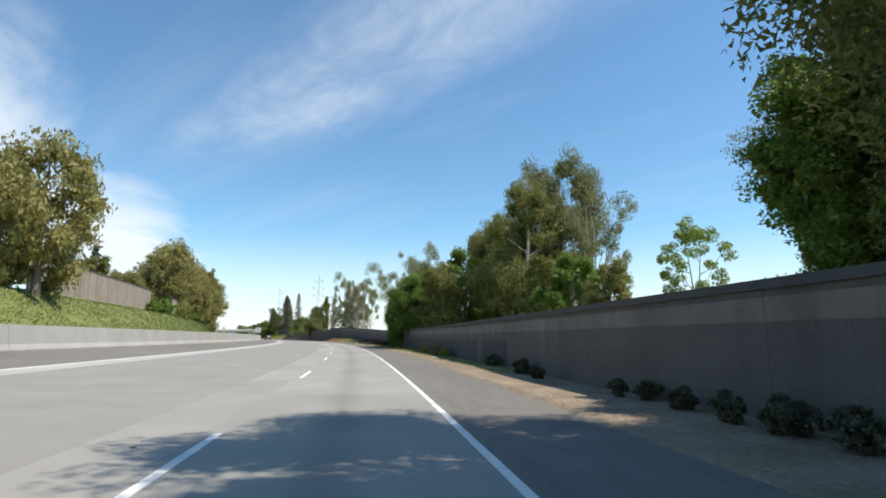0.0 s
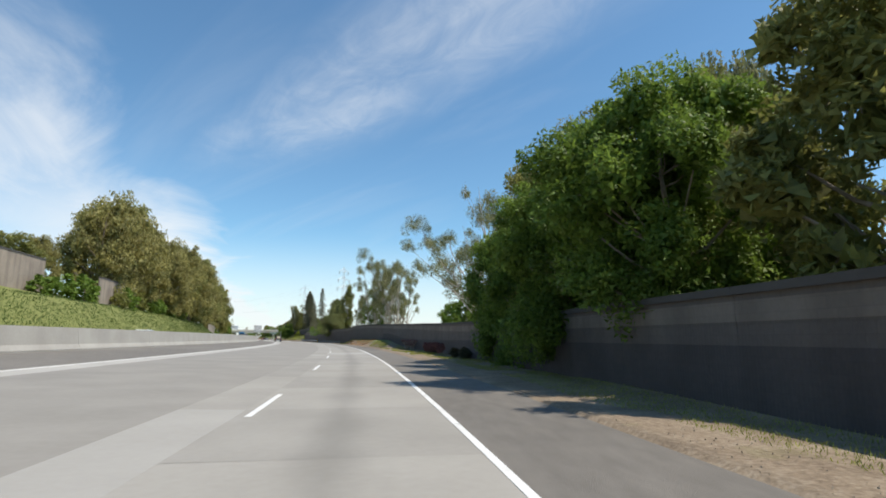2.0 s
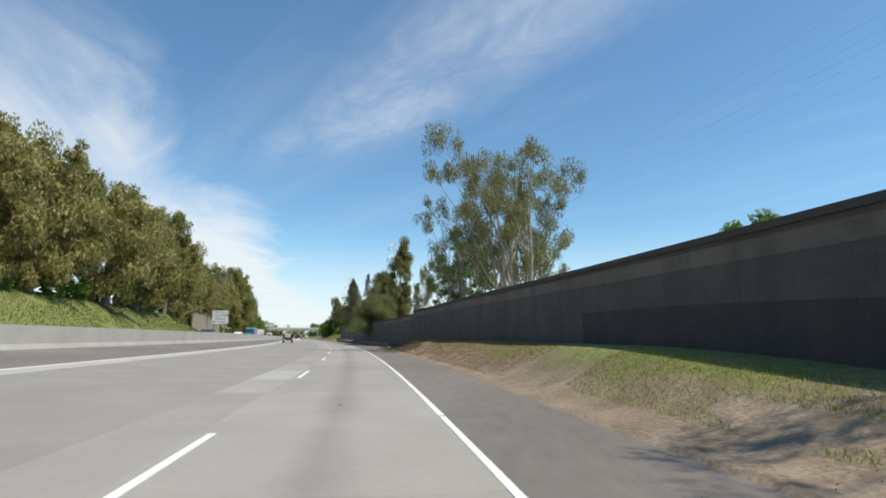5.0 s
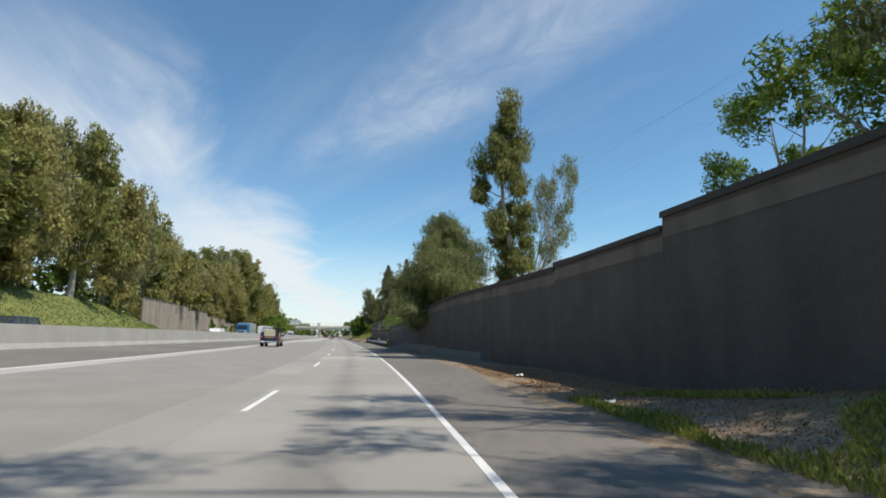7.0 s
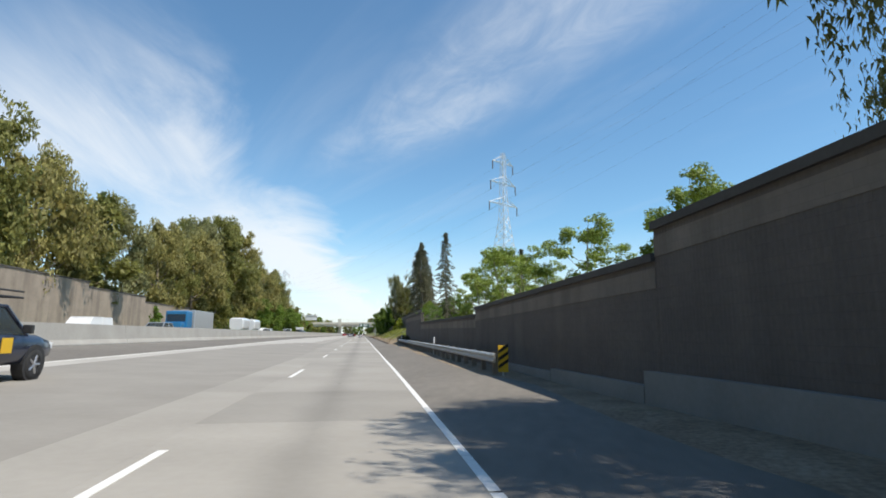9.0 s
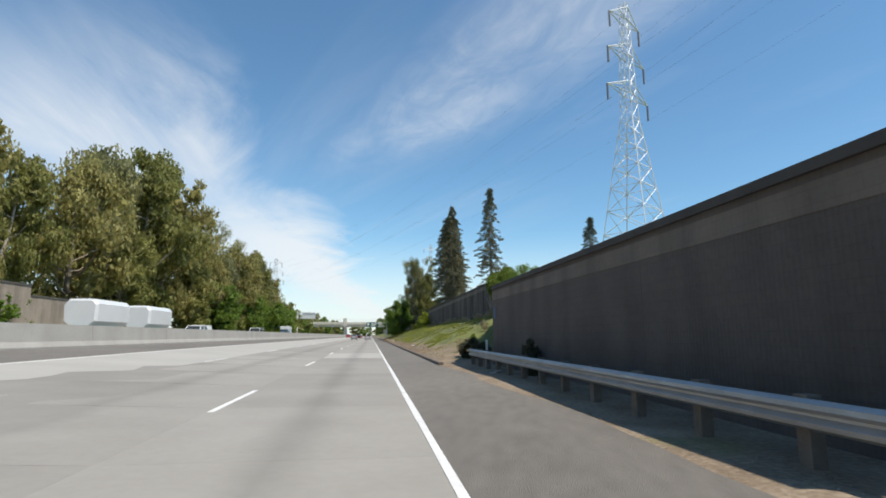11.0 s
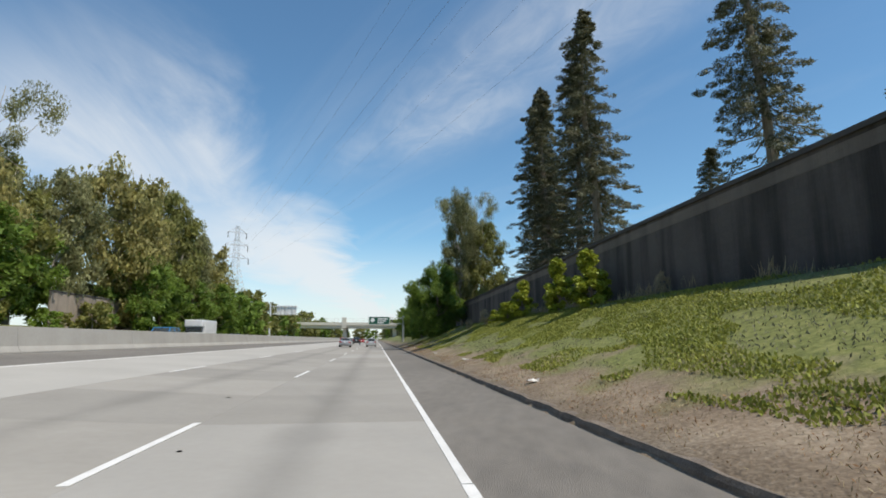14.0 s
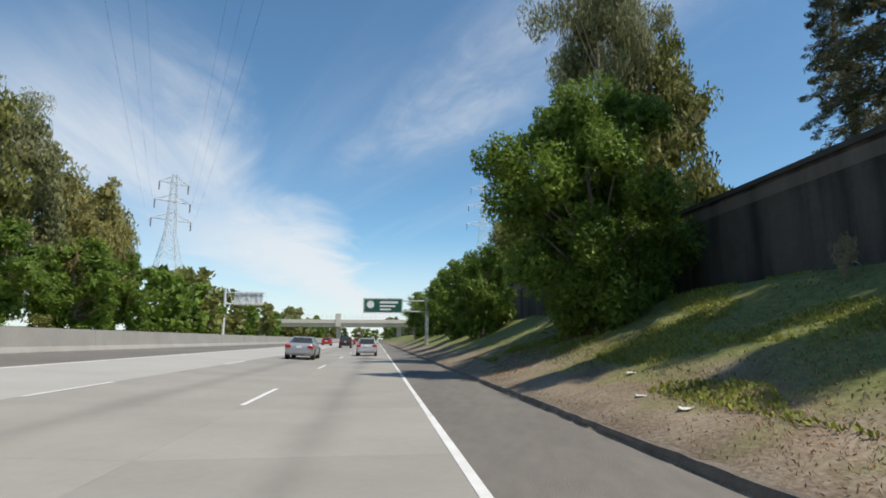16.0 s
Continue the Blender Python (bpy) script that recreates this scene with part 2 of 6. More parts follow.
M["sign_black"] = mat("black_paint", [(0.012, 0.012, 0.012), (0.02, 0.02, 0.02)], 2.0, 0.5)
M["sign_yellow"] = mat("yellow_paint", [(0.75, 0.46, 0.02), (0.65, 0.40, 0.02)], 2.0, 0.5)
M["bridge"] = mat("bridge_concrete", [(0.50, 0.46, 0.39), (0.58, 0.54, 0.46)], 0.25, 0.85, 0.1)
M["wire"] = mat("cable", [(0.10, 0.10, 0.11), (0.14, 0.14, 0.15)], 1.0, 0.6)
M["kerb"] = mat("worn_asphalt_kerb", [(0.12, 0.095, 0.075), (0.25, 0.205, 0.16)], 3.0, 0.95, 0.5, fine=0.4)
M["dry"] = mat("dry_grass", [(0.30, 0.24, 0.14), (0.45, 0.38, 0.24)], 1.5, 0.9, island=0.3, translucent=0.2)
M["weed"] = mat("green_weed", [(0.17, 0.20, 0.03), (0.35, 0.36, 0.075)], 0.6, 0.7, island=0.35, translucent=0.3, fine=0.5)
M["litter"] = mat("pale_litter", [(0.70, 0.68, 0.64), (0.55, 0.53, 0.50)], 6.0, 0.8)
LEAF = dict(rough=0.55, island=0.30, translucent=0.24, spec=0.30, fine=0.5)
LIT_LEAF = dict(LEAF, translucent=0.42)
M["leaf_euc"] = mat("eucalyptus_leaf", [(0.13, 0.145, 0.062), (0.36, 0.345, 0.155)], 0.35, **LIT_LEAF)
M["leaf_olive"] = mat("olive_leaf", [(0.132, 0.147, 0.042), (0.315, 0.305, 0.088)], 0.35, **LIT_LEAF)
M["leaf_green"] = mat("green_leaf", [(0.085, 0.145, 0.024), (0.24, 0.335, 0.055)], 0.35, **LIT_LEAF)
M["leaf_pepper"] = mat("pepper_leaf", [(0.11, 0.13, 0.042), (0.27, 0.275, 0.098)], 0.35, **LEAF)
M["leaf_conifer"] = mat("conifer_leaf", [(0.05, 0.058, 0.034), (0.14, 0.14, 0.085)], 0.35, **LEAF)
M["leaf_redwood"] = mat("redwood_leaf", [(0.08, 0.088, 0.05), (0.225, 0.215, 0.13)], 0.35, **LEAF)
M["leaf_bright"] = mat("bright_leaf", [(0.22, 0.27, 0.025), (0.42, 0.45, 0.05)], 0.8, **LEAF)
M["leaf_red"] = mat("purple_leaf", [(0.13, 0.06, 0.06), (0.34, 0.17, 0.155)], 0.8, **LEAF)
M["leaf_brown"] = mat("dull_brown_green_leaf", [(0.185, 0.17, 0.058), (0.41, 0.37, 0.125)], 0.35, **LIT_LEAF)
M["leaf_lime"] = mat("spring_leaf", [(0.18, 0.25, 0.04), (0.34, 0.41, 0.09)], 0.8, **LEAF)


# ================= mesh helpers =================
def fast_mesh(name, verts, faces4):
    """A mesh of quads or triangles from arrays."""
    me = bpy.data.meshes.new(name)
    v = np.asarray(verts, dtype=np.float32)
    f = np.asarray(faces4, dtype=np.int32)
    me.vertices.add(len(v))
    me.vertices.foreach_set("co", v.ravel())
    me.loops.add(f.size)
    me.loops.foreach_set("vertex_index", f.ravel())
    me.polygons.add(len(f))
    me.polygons.foreach_set("loop_start", np.arange(0, f.size, f.shape[1], dtype=np.int32))
    me.update(calc_edges=True)
    return me


def as_thing(name, me, material, parent=None, smooth=False, label="", category="", group="", kind="", m=None):
    if material and not me.materials:
        me.materials.append(material)
    if smooth:
        me.polygons.foreach_set("use_smooth", np.ones(len(me.polygons), dtype=bool))
    ob = new(name, me)
    if parent:
        ob.parent = parent
    if m is not None:
        ob.matrix_basis = m
    return tagged(ob, label, category, group, kind)


def part(name, bm, material, parent=None, label="", smooth=False, **tags):
    """Links a bmesh as one mesh object under a thing or a part."""
    me = bpy.data.meshes.new(name)
    bmesh.ops.recalc_face_normals(bm, faces=bm.faces)
    bm.to_mesh(me)
    bm.free()
    return as_thing(name, me, material, parent, smooth, label, **tags)


def empty(name, m, label, category, group="", kind=""):
    ob = new(name)
    ob.empty_display_size = 0.3
    ob.matrix_basis = m
    return tagged(ob, label, category, group, kind)


def box(bm, x0, x1, y0, y1, z0, z1, bevel=0.0):
    vs = [bm.verts.new((x, y, z)) for x in (x0, x1) for y in (y0, y1) for z in (z0, z1)]
    fs = [bm.faces.new([vs[i] for i in q]) for q in ((0, 1, 3, 2), (4, 6, 7, 5), (0, 4, 5, 1), (2, 3, 7, 6), (0, 2, 6, 4), (1, 5, 7, 3))]
    if bevel:
        es = list({e for f in fs for e in f.edges})
        bmesh.ops.bevel(bm, geom=es, offset=bevel, segments=2, affect="EDGES", profile=0.6)
    return bm


def tube(bm, points, radii, sides=8, cap=True):
    """A tapered tube along points."""
    rings = []
    for i, p in enumerate(points):
        p = Vector(p)
        d = (Vector(points[min(i + 1, len(points) - 1)]) - Vector(points[max(i - 1, 0)])).normalized()
        a = d.cross(Vector((0, 0, 1)) if abs(d.z) < 0.9 else Vector((1, 0, 0))).normalized()
        b = d.cross(a)
        r = radii[i] if isinstance(radii, (list, tuple)) else radii
        rings.append([bm.verts.new(p + (a * math.cos(k * math.tau / sides) + b * math.sin(k * math.tau / sides)) * r) for k in range(sides)])
    for r0, r1 in zip(rings, rings[1:]):
        for k in range(sides):
            bm.faces.new((r0[k], r0[(k + 1) % sides], r1[(k + 1) % sides], r1[k]))
    if cap:
        bm.faces.new(rings[0][::-1])
        bm.faces.new(rings[-1])
    return bm


def strip(name, stations, section, material, parent=None, smooth=False, closed=True, **tags):
    """A solid swept along the road: section(s) gives its corners as (u, z), counter-clockwise seen along the road."""
    verts, faces, flat = [], [], []
    n = 0
    for s in stations:
        sec = section(s)
        n = len(sec)
        verts += [at(s, u, z)[:] for u, z in sec]
        flat += [(s, z) for u, z in sec]
    for i in range(len(stations) - 1):
        for k in range(n if closed else n - 1):
            k2 = (k + 1) % n
            faces.append((i * n + k, i * n + k2, (i + 1) * n + k2, (i + 1) * n + k))
    me = bpy.data.meshes.new(name)
    ends = [tuple(range(n))[::-1], tuple(range((len(stations) - 1) * n, len(stations) * n))] if closed else []
    me.from_pydata(verts, [], faces + ends)
    uv = me.uv_layers.new(name="along")
    ids = np.empty(len(me.loops), dtype=np.int32)
    me.loops.foreach_get("vertex_index", ids)
    uv.data.foreach_set("uv", np.asarray(flat, dtype=np.float32)[ids].ravel())
    return as_thing(name, me, material, parent, smooth, **tags)


def stations(a, b, step):
    n = max(1, int(math.ceil((b - a) / step)))
    return [a + (b - a) * i / n for i in range(n + 1)]
# ================= the ground and the road =================
LANE_1, LANE_2, STRIP, BARRIER = -3.66, -8.0, -13.0, -17.0
TILT = 0.052                      # the inner lanes climb gently to the median


def road_z(u, s=400.0):
    """Cross fall: the inner lanes climb to the median, gently on the first stretch, evenly further on."""
    even = 0.0 if u > LANE_1 else min((LANE_1 - u) * TILT, (LANE_1 - BARRIER) * TILT)
    gentle = float(np.interp(u, [BARRIER, STRIP, LANE_2, LANE_1], [even, 0.33, 0.11, 0.0]))
    k = min(1.0, max(0.0, (s - 265) / 75.0))
    return gentle + (even - gentle) * k * k * (3 - 2 * k)


MEDIAN_Z = road_z(BARRIER)
WALL_U = [(-400, 4.6), (-60, 4.6), (30, 5.0), (70, 5.8), (110, 6.4), (150, 6.5), (190, 6.6), (205, 6.2), (215, 5.5), (225, 4.8), (240, 4.45), (250, 4.35), (270, 4.35), (300, 4.8), (322, 5.0)]
BACK_U = 11.0                     # the set-back wall on top of the bank


def wall_u(s):
    return float(np.interp(s, [w[0] for w in WALL_U], [w[1] for w in WALL_U]))


def back_u(s):
    return float(np.interp(s, [318, 337.5, 600], [4.95, BACK_U, BACK_U]))


def smooth01(v):
    v = min(1.0, max(0.0, v))
    return v * v * (3 - 2 * v)


def paved_edge(s):
    """Where the asphalt shoulder ends: it runs close to the wall along one stretch."""
    return float(np.interp(s, [198, 212, 256, 268, 312, 318], [2.32, 3.45, 3.45, 2.9, 2.9, 2.32]))


def bank_z(s, u):
    """Height of the planted bank beyond the kerb."""
    k = smooth01((s - 317 - max(0.0, u - 3.0) * 1.3) / 13.0)
    z = float(np.interp(u, [2.35, 2.6, 4.0, 7.0, 9.0, 9.6, 10.2, 11.0, 14], [0.12, 0.16, 0.55, 1.75, 2.72, 2.98, 2.92, 2.65, 2.65]))
    return z * k


def left_z(s, u):
    """Height of the verge beyond the far carriageway: a tall green bank that lowers further on."""
    k = 1 - 0.68 * smooth01((s - 262) / 48.0)
    return MEDIAN_Z + k * float(np.interp(-u, [28.5, 30, 36, 41, 60, 90], [0.0, 0.7, 5.4, 6.6, 7.2, 7.5]))


def berm_z(s, u):
    """Low berm against the sound wall."""
    k = smooth01((s - 120) / 30.0) * (1 - smooth01((s - 186) / 14.0))
    return k * 1.1 * smooth01((u - 2.7) / 2.7)


def ground_z(s, u):
    if u < -28.5:
        return left_z(s, u)
    if u < BARRIER:
        return MEDIAN_Z - 0.02
    if u < paved_edge(s) - 0.02:
        return road_z(u, s) - 0.06
    if s > 310:
        return max(bank_z(s, u), -0.03 if u < 3 else 0.0) if u < back_u(s) + 0.15 else 1.0 + 1.65 * smooth01((s - 310) / 40.0)
    return berm_z(s, u) + 0.02 + 0.03 * math.sin(s * 0.4 + u) if u < wall_u(s) + 0.15 else 1.0


def build_ground():
    left = [-900, -500, -300, -180, -120, -80, -60, -54, -48, -46, -44, -42, -40, -38, -36, -34, -32, -30, -28.5, -24, BARRIER, STRIP, LANE_2, LANE_1, 0, 2.25]
    ss = [-390, -300, -200, -120, -60] + stations(-30, 480, 2.0) + [490, 510, 540, 580, 640, 720, 820, 950, 1150, 1400, 1800, 2300, 2590]
    rng = random.Random(4)
    verts = []
    for s in ss:
        foot = wall_u(s) if s < 318.5 else back_u(s)
        edge = paved_edge(s) + 0.06
        us = left + [edge] + [edge + (foot + 0.06 - edge) * k / 11 for k in range(1, 12)] + [foot + 0.2, 12, 14, 16, 20, 40, 80, 140, 250, 450, 800]
        for u in us:
            z = ground_z(s, u)
            if u > 2.6 and s > 330 and u < 12:
                z += rng.uniform(-0.05, 0.06)
            if u < -29:
                z += rng.uniform(-0.15, 0.15)
            verts.append(at(s, u, z)[:])
    n = len(us)
    faces = [(i * n + k, i * n + k + 1, (i + 1) * n + k + 1, (i + 1) * n + k) for i in range(len(ss) - 1) for k in range(n - 1)]
    return as_thing("ground", fast_mesh("ground", verts, faces), M["ground"], smooth=True,
                    label="dry soil and green weeds on verges and banks", category="ground", kind="structure")


def ground_material():
    """Soil, straw and green cover, mixed by patches of their own shape and by how far up the bank."""
    m = mat("verge_ground", [(0.14, 0.10, 0.065), (0.23, 0.174, 0.116), (0.335, 0.272, 0.196)], 0.9, 0.95, 0.8, 14, fine=0.5)
    N, L = m.node_tree.nodes, m.node_tree.links
    b = N["Principled BSDF"]
    soil = b.inputs["Base Color"].links[0].from_socket
    geo = N.new("ShaderNodeNewGeometry")
    n1 = N.new("ShaderNodeTexNoise")
    n1.inputs["Scale"].default_value, n1.inputs["Detail"].default_value = 0.55, 8
    n2 = N.new("ShaderNodeTexNoise")
    n2.inputs["Scale"].default_value, n2.inputs["Detail"].default_value = 6, 5
    for n in (n1, n2):
        L.new(geo.outputs["Position"], n.inputs["Vector"])
    green = N.new("ShaderNodeValToRGB")
    green.color_ramp.elements.new(0.5)
    cr = green.color_ramp
    for e, c in zip(cr.elements, [(0.095, 0.112, 0.025, 1), (0.162, 0.178, 0.044, 1), (0.24, 0.24, 0.076, 1)]):
        e.color = c
    cr.elements[0].position, cr.elements[2].position = 0.3, 0.7
    L.new(n2.outputs[0], green.inputs[0])
    sep = N.new("ShaderNodeSeparateXYZ")
    L.new(geo.outputs["Position"], sep.inputs[0])
    h = N.new("ShaderNodeMapRange")
    h.inputs["From Min"].default_value, h.inputs["From Max"].default_value = 0.25, 1.7
    h.inputs["To Max"].default_value = 0.72
    L.new(sep.outputs[2], h.inputs["Value"])
    a = N.new("ShaderNodeMath")
    a.operation = "ADD"
    L.new(h.outputs[0], a.inputs[0])
    L.new(n1.outputs[0], a.inputs[1])
    f = N.new("ShaderNodeMapRange")
    f.inputs["From Min"].default_value, f.inputs["From Max"].default_value = 0.60, 0.86
    L.new(a.outputs[0], f.inputs["Value"])
    mx = N.new("ShaderNodeMixRGB")
    L.new(f.outputs[0], mx.inputs["Fac"])
    L.new(soil, mx.inputs["Color1"])
    L.new(green.outputs[0], mx.inputs["Color2"])
    L.new(mx.outputs[0], b.inputs["Base Color"])
    return m


M["ground"] = ground_material()
ground = build_ground()


def slab_material(name, a, b):
    """Worn concrete with two tyre paths and an oil-dark middle, on each slab's own axes."""
    m = mat(name, [a, b], 0.5, 0.85, 0.15, 70, random_amount=0.09, fine=0.3)
    N, L = m.node_tree.nodes, m.node_tree.links
    bs = N["Principled BSDF"]
    old = bs.inputs["Base Color"].links[0].from_socket
    tc = N.new("ShaderNodeTexCoord")
    sep = N.new("ShaderNodeSeparateXYZ")
    L.new(tc.outputs["Object"], sep.inputs[0])
    ab = N.new("ShaderNodeMath")
    ab.operation = "ABSOLUTE"
    L.new(sep.outputs[0], ab.inputs[0])
    n = N.new("ShaderNodeTexNoise")
    n.inputs["Scale"].default_value = 0.35
    geo = N.new("ShaderNodeNewGeometry")
    L.new(geo.outputs["Position"], n.inputs["Vector"])
    ad = N.new("ShaderNodeMath")
    ad.operation = "MULTIPLY_ADD"
    ad.inputs[1].default_value = 0.9
    L.new(n.outputs[0], ad.inputs[0])
    L.new(ab.outputs[0], ad.inputs[2])
    rg = N.new("ShaderNodeMapRange")
    rg.interpolation_type = "SMOOTHSTEP"
    rg.inputs["From Min"].default_value, rg.inputs["From Max"].default_value = 0.35, 1.05
    rg.inputs["To Min"].default_value, rg.inputs["To Max"].default_value = 0.80, 1.02
    L.new(ad.outputs[0], rg.inputs["Value"])
    mul = N.new("ShaderNodeMixRGB")
    mul.blend_type = "MULTIPLY"
    mul.inputs["Fac"].default_value = 1.0
    L.new(old, mul.inputs["Color1"])
    L.new(rg.outputs[0], mul.inputs["Color2"])
    L.new(mul.outputs[0], bs.inputs["Base Color"])
    return m


M["slab"] = slab_material("worn_concrete_slab", (0.265, 0.248, 0.218), (0.315, 0.296, 0.262))
M["slab_pale"] = slab_material("patched_pale_slab", (0.335, 0.318, 0.285), (0.38, 0.362, 0.328))

LONG = stations(-390, 0, 10) + stations(0, 520, 4)[1:] + stations(520, 1400, 20)[1:]


def slab(u0, u1, lift=0.0, depth=0.05):
    return lambda s: [(u0, road_z(u0, s) - depth), (u1, road_z(u1, s) - depth), (u1, road_z(u1, s) + lift), (u0, road_z(u0, s) + lift)]


road = empty("road", Matrix.Identity(4), "three-lane concrete freeway carriageway with asphalt shoulders", "road", kind="structure")
for ua, ub in ((STRIP, LANE_1), (LANE_1, 0.06)):
    strip("lane_bed", LONG, slab(ua, ub, -0.012), M["joint"], road)
strip("right_shoulder", LONG, lambda s: [(0.06, -0.05), (paved_edge(s), -0.05), (paved_edge(s), -0.012), (0.06, -0.004)], M["asphalt"], road, label="dark asphalt shoulder")
strip("left_shoulder", LONG, slab(BARRIER, STRIP), M["asphalt"], road, label="dark asphalt median shoulder")
strip("inner_lane", LONG, slab(STRIP + 0.02, LANE_2 - 0.02), M["concrete_light"], road, label="pale concrete inner lane")
strip("far_carriageway", LONG, lambda s: [(-28.5, MEDIAN_Z - 0.05), (-17.7, MEDIAN_Z - 0.05), (-17.7, MEDIAN_Z + 0.02), (-28.5, MEDIAN_Z + 0.02)],
      M["concrete"], road, label="grey concrete opposite carriageway")
# slabs of the two outer lanes, each cast on its own
slab_meshes = {}
PALE = [(0, 101, 106), (0, 219, 227), (0, 326, 334), (0, 376, 380), (1, 57, 64), (1, 150, 156), (0, 416, 421)]
for lane, (ua, ub) in enumerate(((LANE_1, 0.0), (LANE_2, LANE_1))):
    for i in range(-8, 108):
        s0 = i * 4.6
        pale = any(l == lane and a <= s0 + 2.3 <= b for l, a, b in PALE)
        key = (lane, pale)
        if key not in slab_meshes:
            bm = bmesh.new()
            w = (ub - ua) / 2 - 0.0004
            box(bm, -w, w, -2.298, 2.298, -0.04, 0.0)
            me = bpy.data.meshes.new("slab")
            bmesh.ops.recalc_face_normals(bm, faces=bm.faces)
            bm.to_mesh(me)
            bm.free()
            me.materials.append(M["slab_pale"] if pale else M["slab"])
            slab_meshes[key] = me
        mid = (ua + ub) / 2
        as_thing("slab", slab_meshes[key], None, road, m=set_at(s0 + 2.3, mid, (road_z(ua, s0 + 2.3) + road_z(ub, s0 + 2.3)) / 2, 0, 1, math.degrees(math.atan((road_z(ua, s0 + 2.3) - road_z(ub, s0 + 2.3)) / (ub - ua)))))
for ua, ub in ((LANE_1, 0.0), (LANE_2, LANE_1)):
    for a0, a1 in ((-380, -36.8), (496.8, 1400)):
        strip("far_lane", stations(a0, a1, 12), slab(ua + 0.01, ub - 0.01), M["concrete"], road)
paint_rng = random.Random(77)
piece = -20.0
while piece < 480:
    length = paint_rng.choice([0.9, 1.6, 3.0, 5.0, 7.0]) * paint_rng.uniform(0.8, 1.2)
    w = paint_rng.uniform(0.050, 0.060)
    strip("edge_line", stations(piece, piece + length, 3.0), lambda s: [(-w, 0.001), (w, 0.001), (w, 0.006), (-w, 0.006)], M["paint"], road)
    piece += length + paint_rng.uniform(0.02, 0.09)
strip("edge_line", [s for s in LONG if s >= 488], lambda s: [(-0.062, 0.001), (0.062, 0.001), (0.062, 0.006), (-0.062, 0.006)], M["paint"], road, label="white painted edge line")
strip("median_line", LONG, lambda s: [(STRIP + 0.25, road_z(STRIP + 0.25, s) + 0.001), (STRIP + 0.36, road_z(STRIP + 0.36, s) + 0.001),
                                      (STRIP + 0.36, road_z(STRIP + 0.36, s) + 0.005), (STRIP + 0.25, road_z(STRIP + 0.25, s) + 0.005)], M["paint"], road)

for line in (LANE_1, LANE_2):
    for i in range(-4, 60):
        s0 = float(np.interp(i, DASH_COUNT, DASH_START))
        mid = line + (float(np.interp(s0, [265, 335], [0.22, -0.06])) if line == LANE_1 else 0.0)
        z0 = road_z(mid, s0 + 2.0)
        strip("lane_dash", stations(s0, s0 + 3.9, 2.0), lambda s: [(mid - 0.06, z0 + 0.001), (mid + 0.06, z0 + 0.001), (mid + 0.06, z0 + 0.006), (mid - 0.06, z0 + 0.006)], M["paint"], road)

BARRIER_SECTION = [(-0.36, 0), (0.36, 0), (0.36, 0.08), (0.20, 0.34), (0.10, 1.24), (-0.10, 1.24), (-0.20, 0.34), (-0.36, 0.08)]
median = empty("median_barrier", Matrix.Identity(4), "weathered concrete median barrier between the carriageways", "barrier", kind="structure")
for a0 in range(-380, 1240, 12):
    strip("barrier_section", stations(a0 + 0.01, a0 + 11.99, 6.0), lambda s: [(BARRIER - 0.4 + u, MEDIAN_Z + z) for u, z in BARRIER_SECTION], M["barrier"], median)

# ================= the sound wall =================
# stretches: start, end, height at both
WALL_RUN = [(-200, 40, 2.2, 2.2), (40, 86, 2.2, 2.35), (86, 101, 2.35, 2.6), (101, 113, 2.6, 2.9), (113, 136, 2.9, 3.4), (136, 174, 3.4, 4.25), (174, 199.3, 4.25, 4.5), (199.3, 206.7, 4.15, 4.15),
            (206.7, 222, 4.0, 4.05), (222, 232, 4.05, 3.85), (232, 249.2, 3.85, 3.43), (249.2, 266.5, 2.83, 2.62), (266.5, 296, 2.28, 2.5), (296, 318.5, 3.5, 3.62)]
sound_wall = empty("sound_wall", Matrix.Identity(4), "tall grey-brown masonry sound wall with a flat cap", "wall", kind="structure")


def wall_run(a0, a1, line, base, top, parent, face="block"):
    """One panel with its pale upper course and cap; line(s) is its face, base(s) and top(s) its heights."""
    st = stations(a0, a1, 3.0)
    strip("wall_panel", st, lambda s: [(line(s), base(s)), (line(s) + 0.24, base(s)), (line(s) + 0.24, top(s) - 0.08), (line(s), top(s) - 0.08)], M[face], parent)
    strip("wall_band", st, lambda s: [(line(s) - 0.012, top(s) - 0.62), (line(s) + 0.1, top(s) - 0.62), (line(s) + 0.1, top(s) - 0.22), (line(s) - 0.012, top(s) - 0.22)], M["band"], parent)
    strip("wall_cap", st, lambda s: [(line(s) - 0.08, top(s) - 0.1), (line(s) + 0.32, top(s) - 0.1), (line(s) + 0.32, top(s) + 0.06), (line(s) - 0.08, top(s) + 0.06)], M["cap"], parent)


for r0, r1, z0, z1 in WALL_RUN:
    n = max(1, round((r1 - r0) / 8.0))
    for i in range(n):
        a0, a1 = r0 + (r1 - r0) * i / n, r0 + (r1 - r0) * (i + 1) / n - 0.012
        wall_run(a0, a1, wall_u, lambda s: -0.3, lambda s: z0 + (z1 - z0) * (s - r0) / (r1 - r0), sound_wall)
# the lower courses are a darker tone along part of the wall
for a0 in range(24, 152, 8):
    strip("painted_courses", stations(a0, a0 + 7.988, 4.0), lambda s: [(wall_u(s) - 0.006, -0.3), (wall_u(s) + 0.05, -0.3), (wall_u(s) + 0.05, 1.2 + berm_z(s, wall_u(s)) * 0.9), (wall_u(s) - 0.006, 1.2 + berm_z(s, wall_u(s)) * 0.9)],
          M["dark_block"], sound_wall)
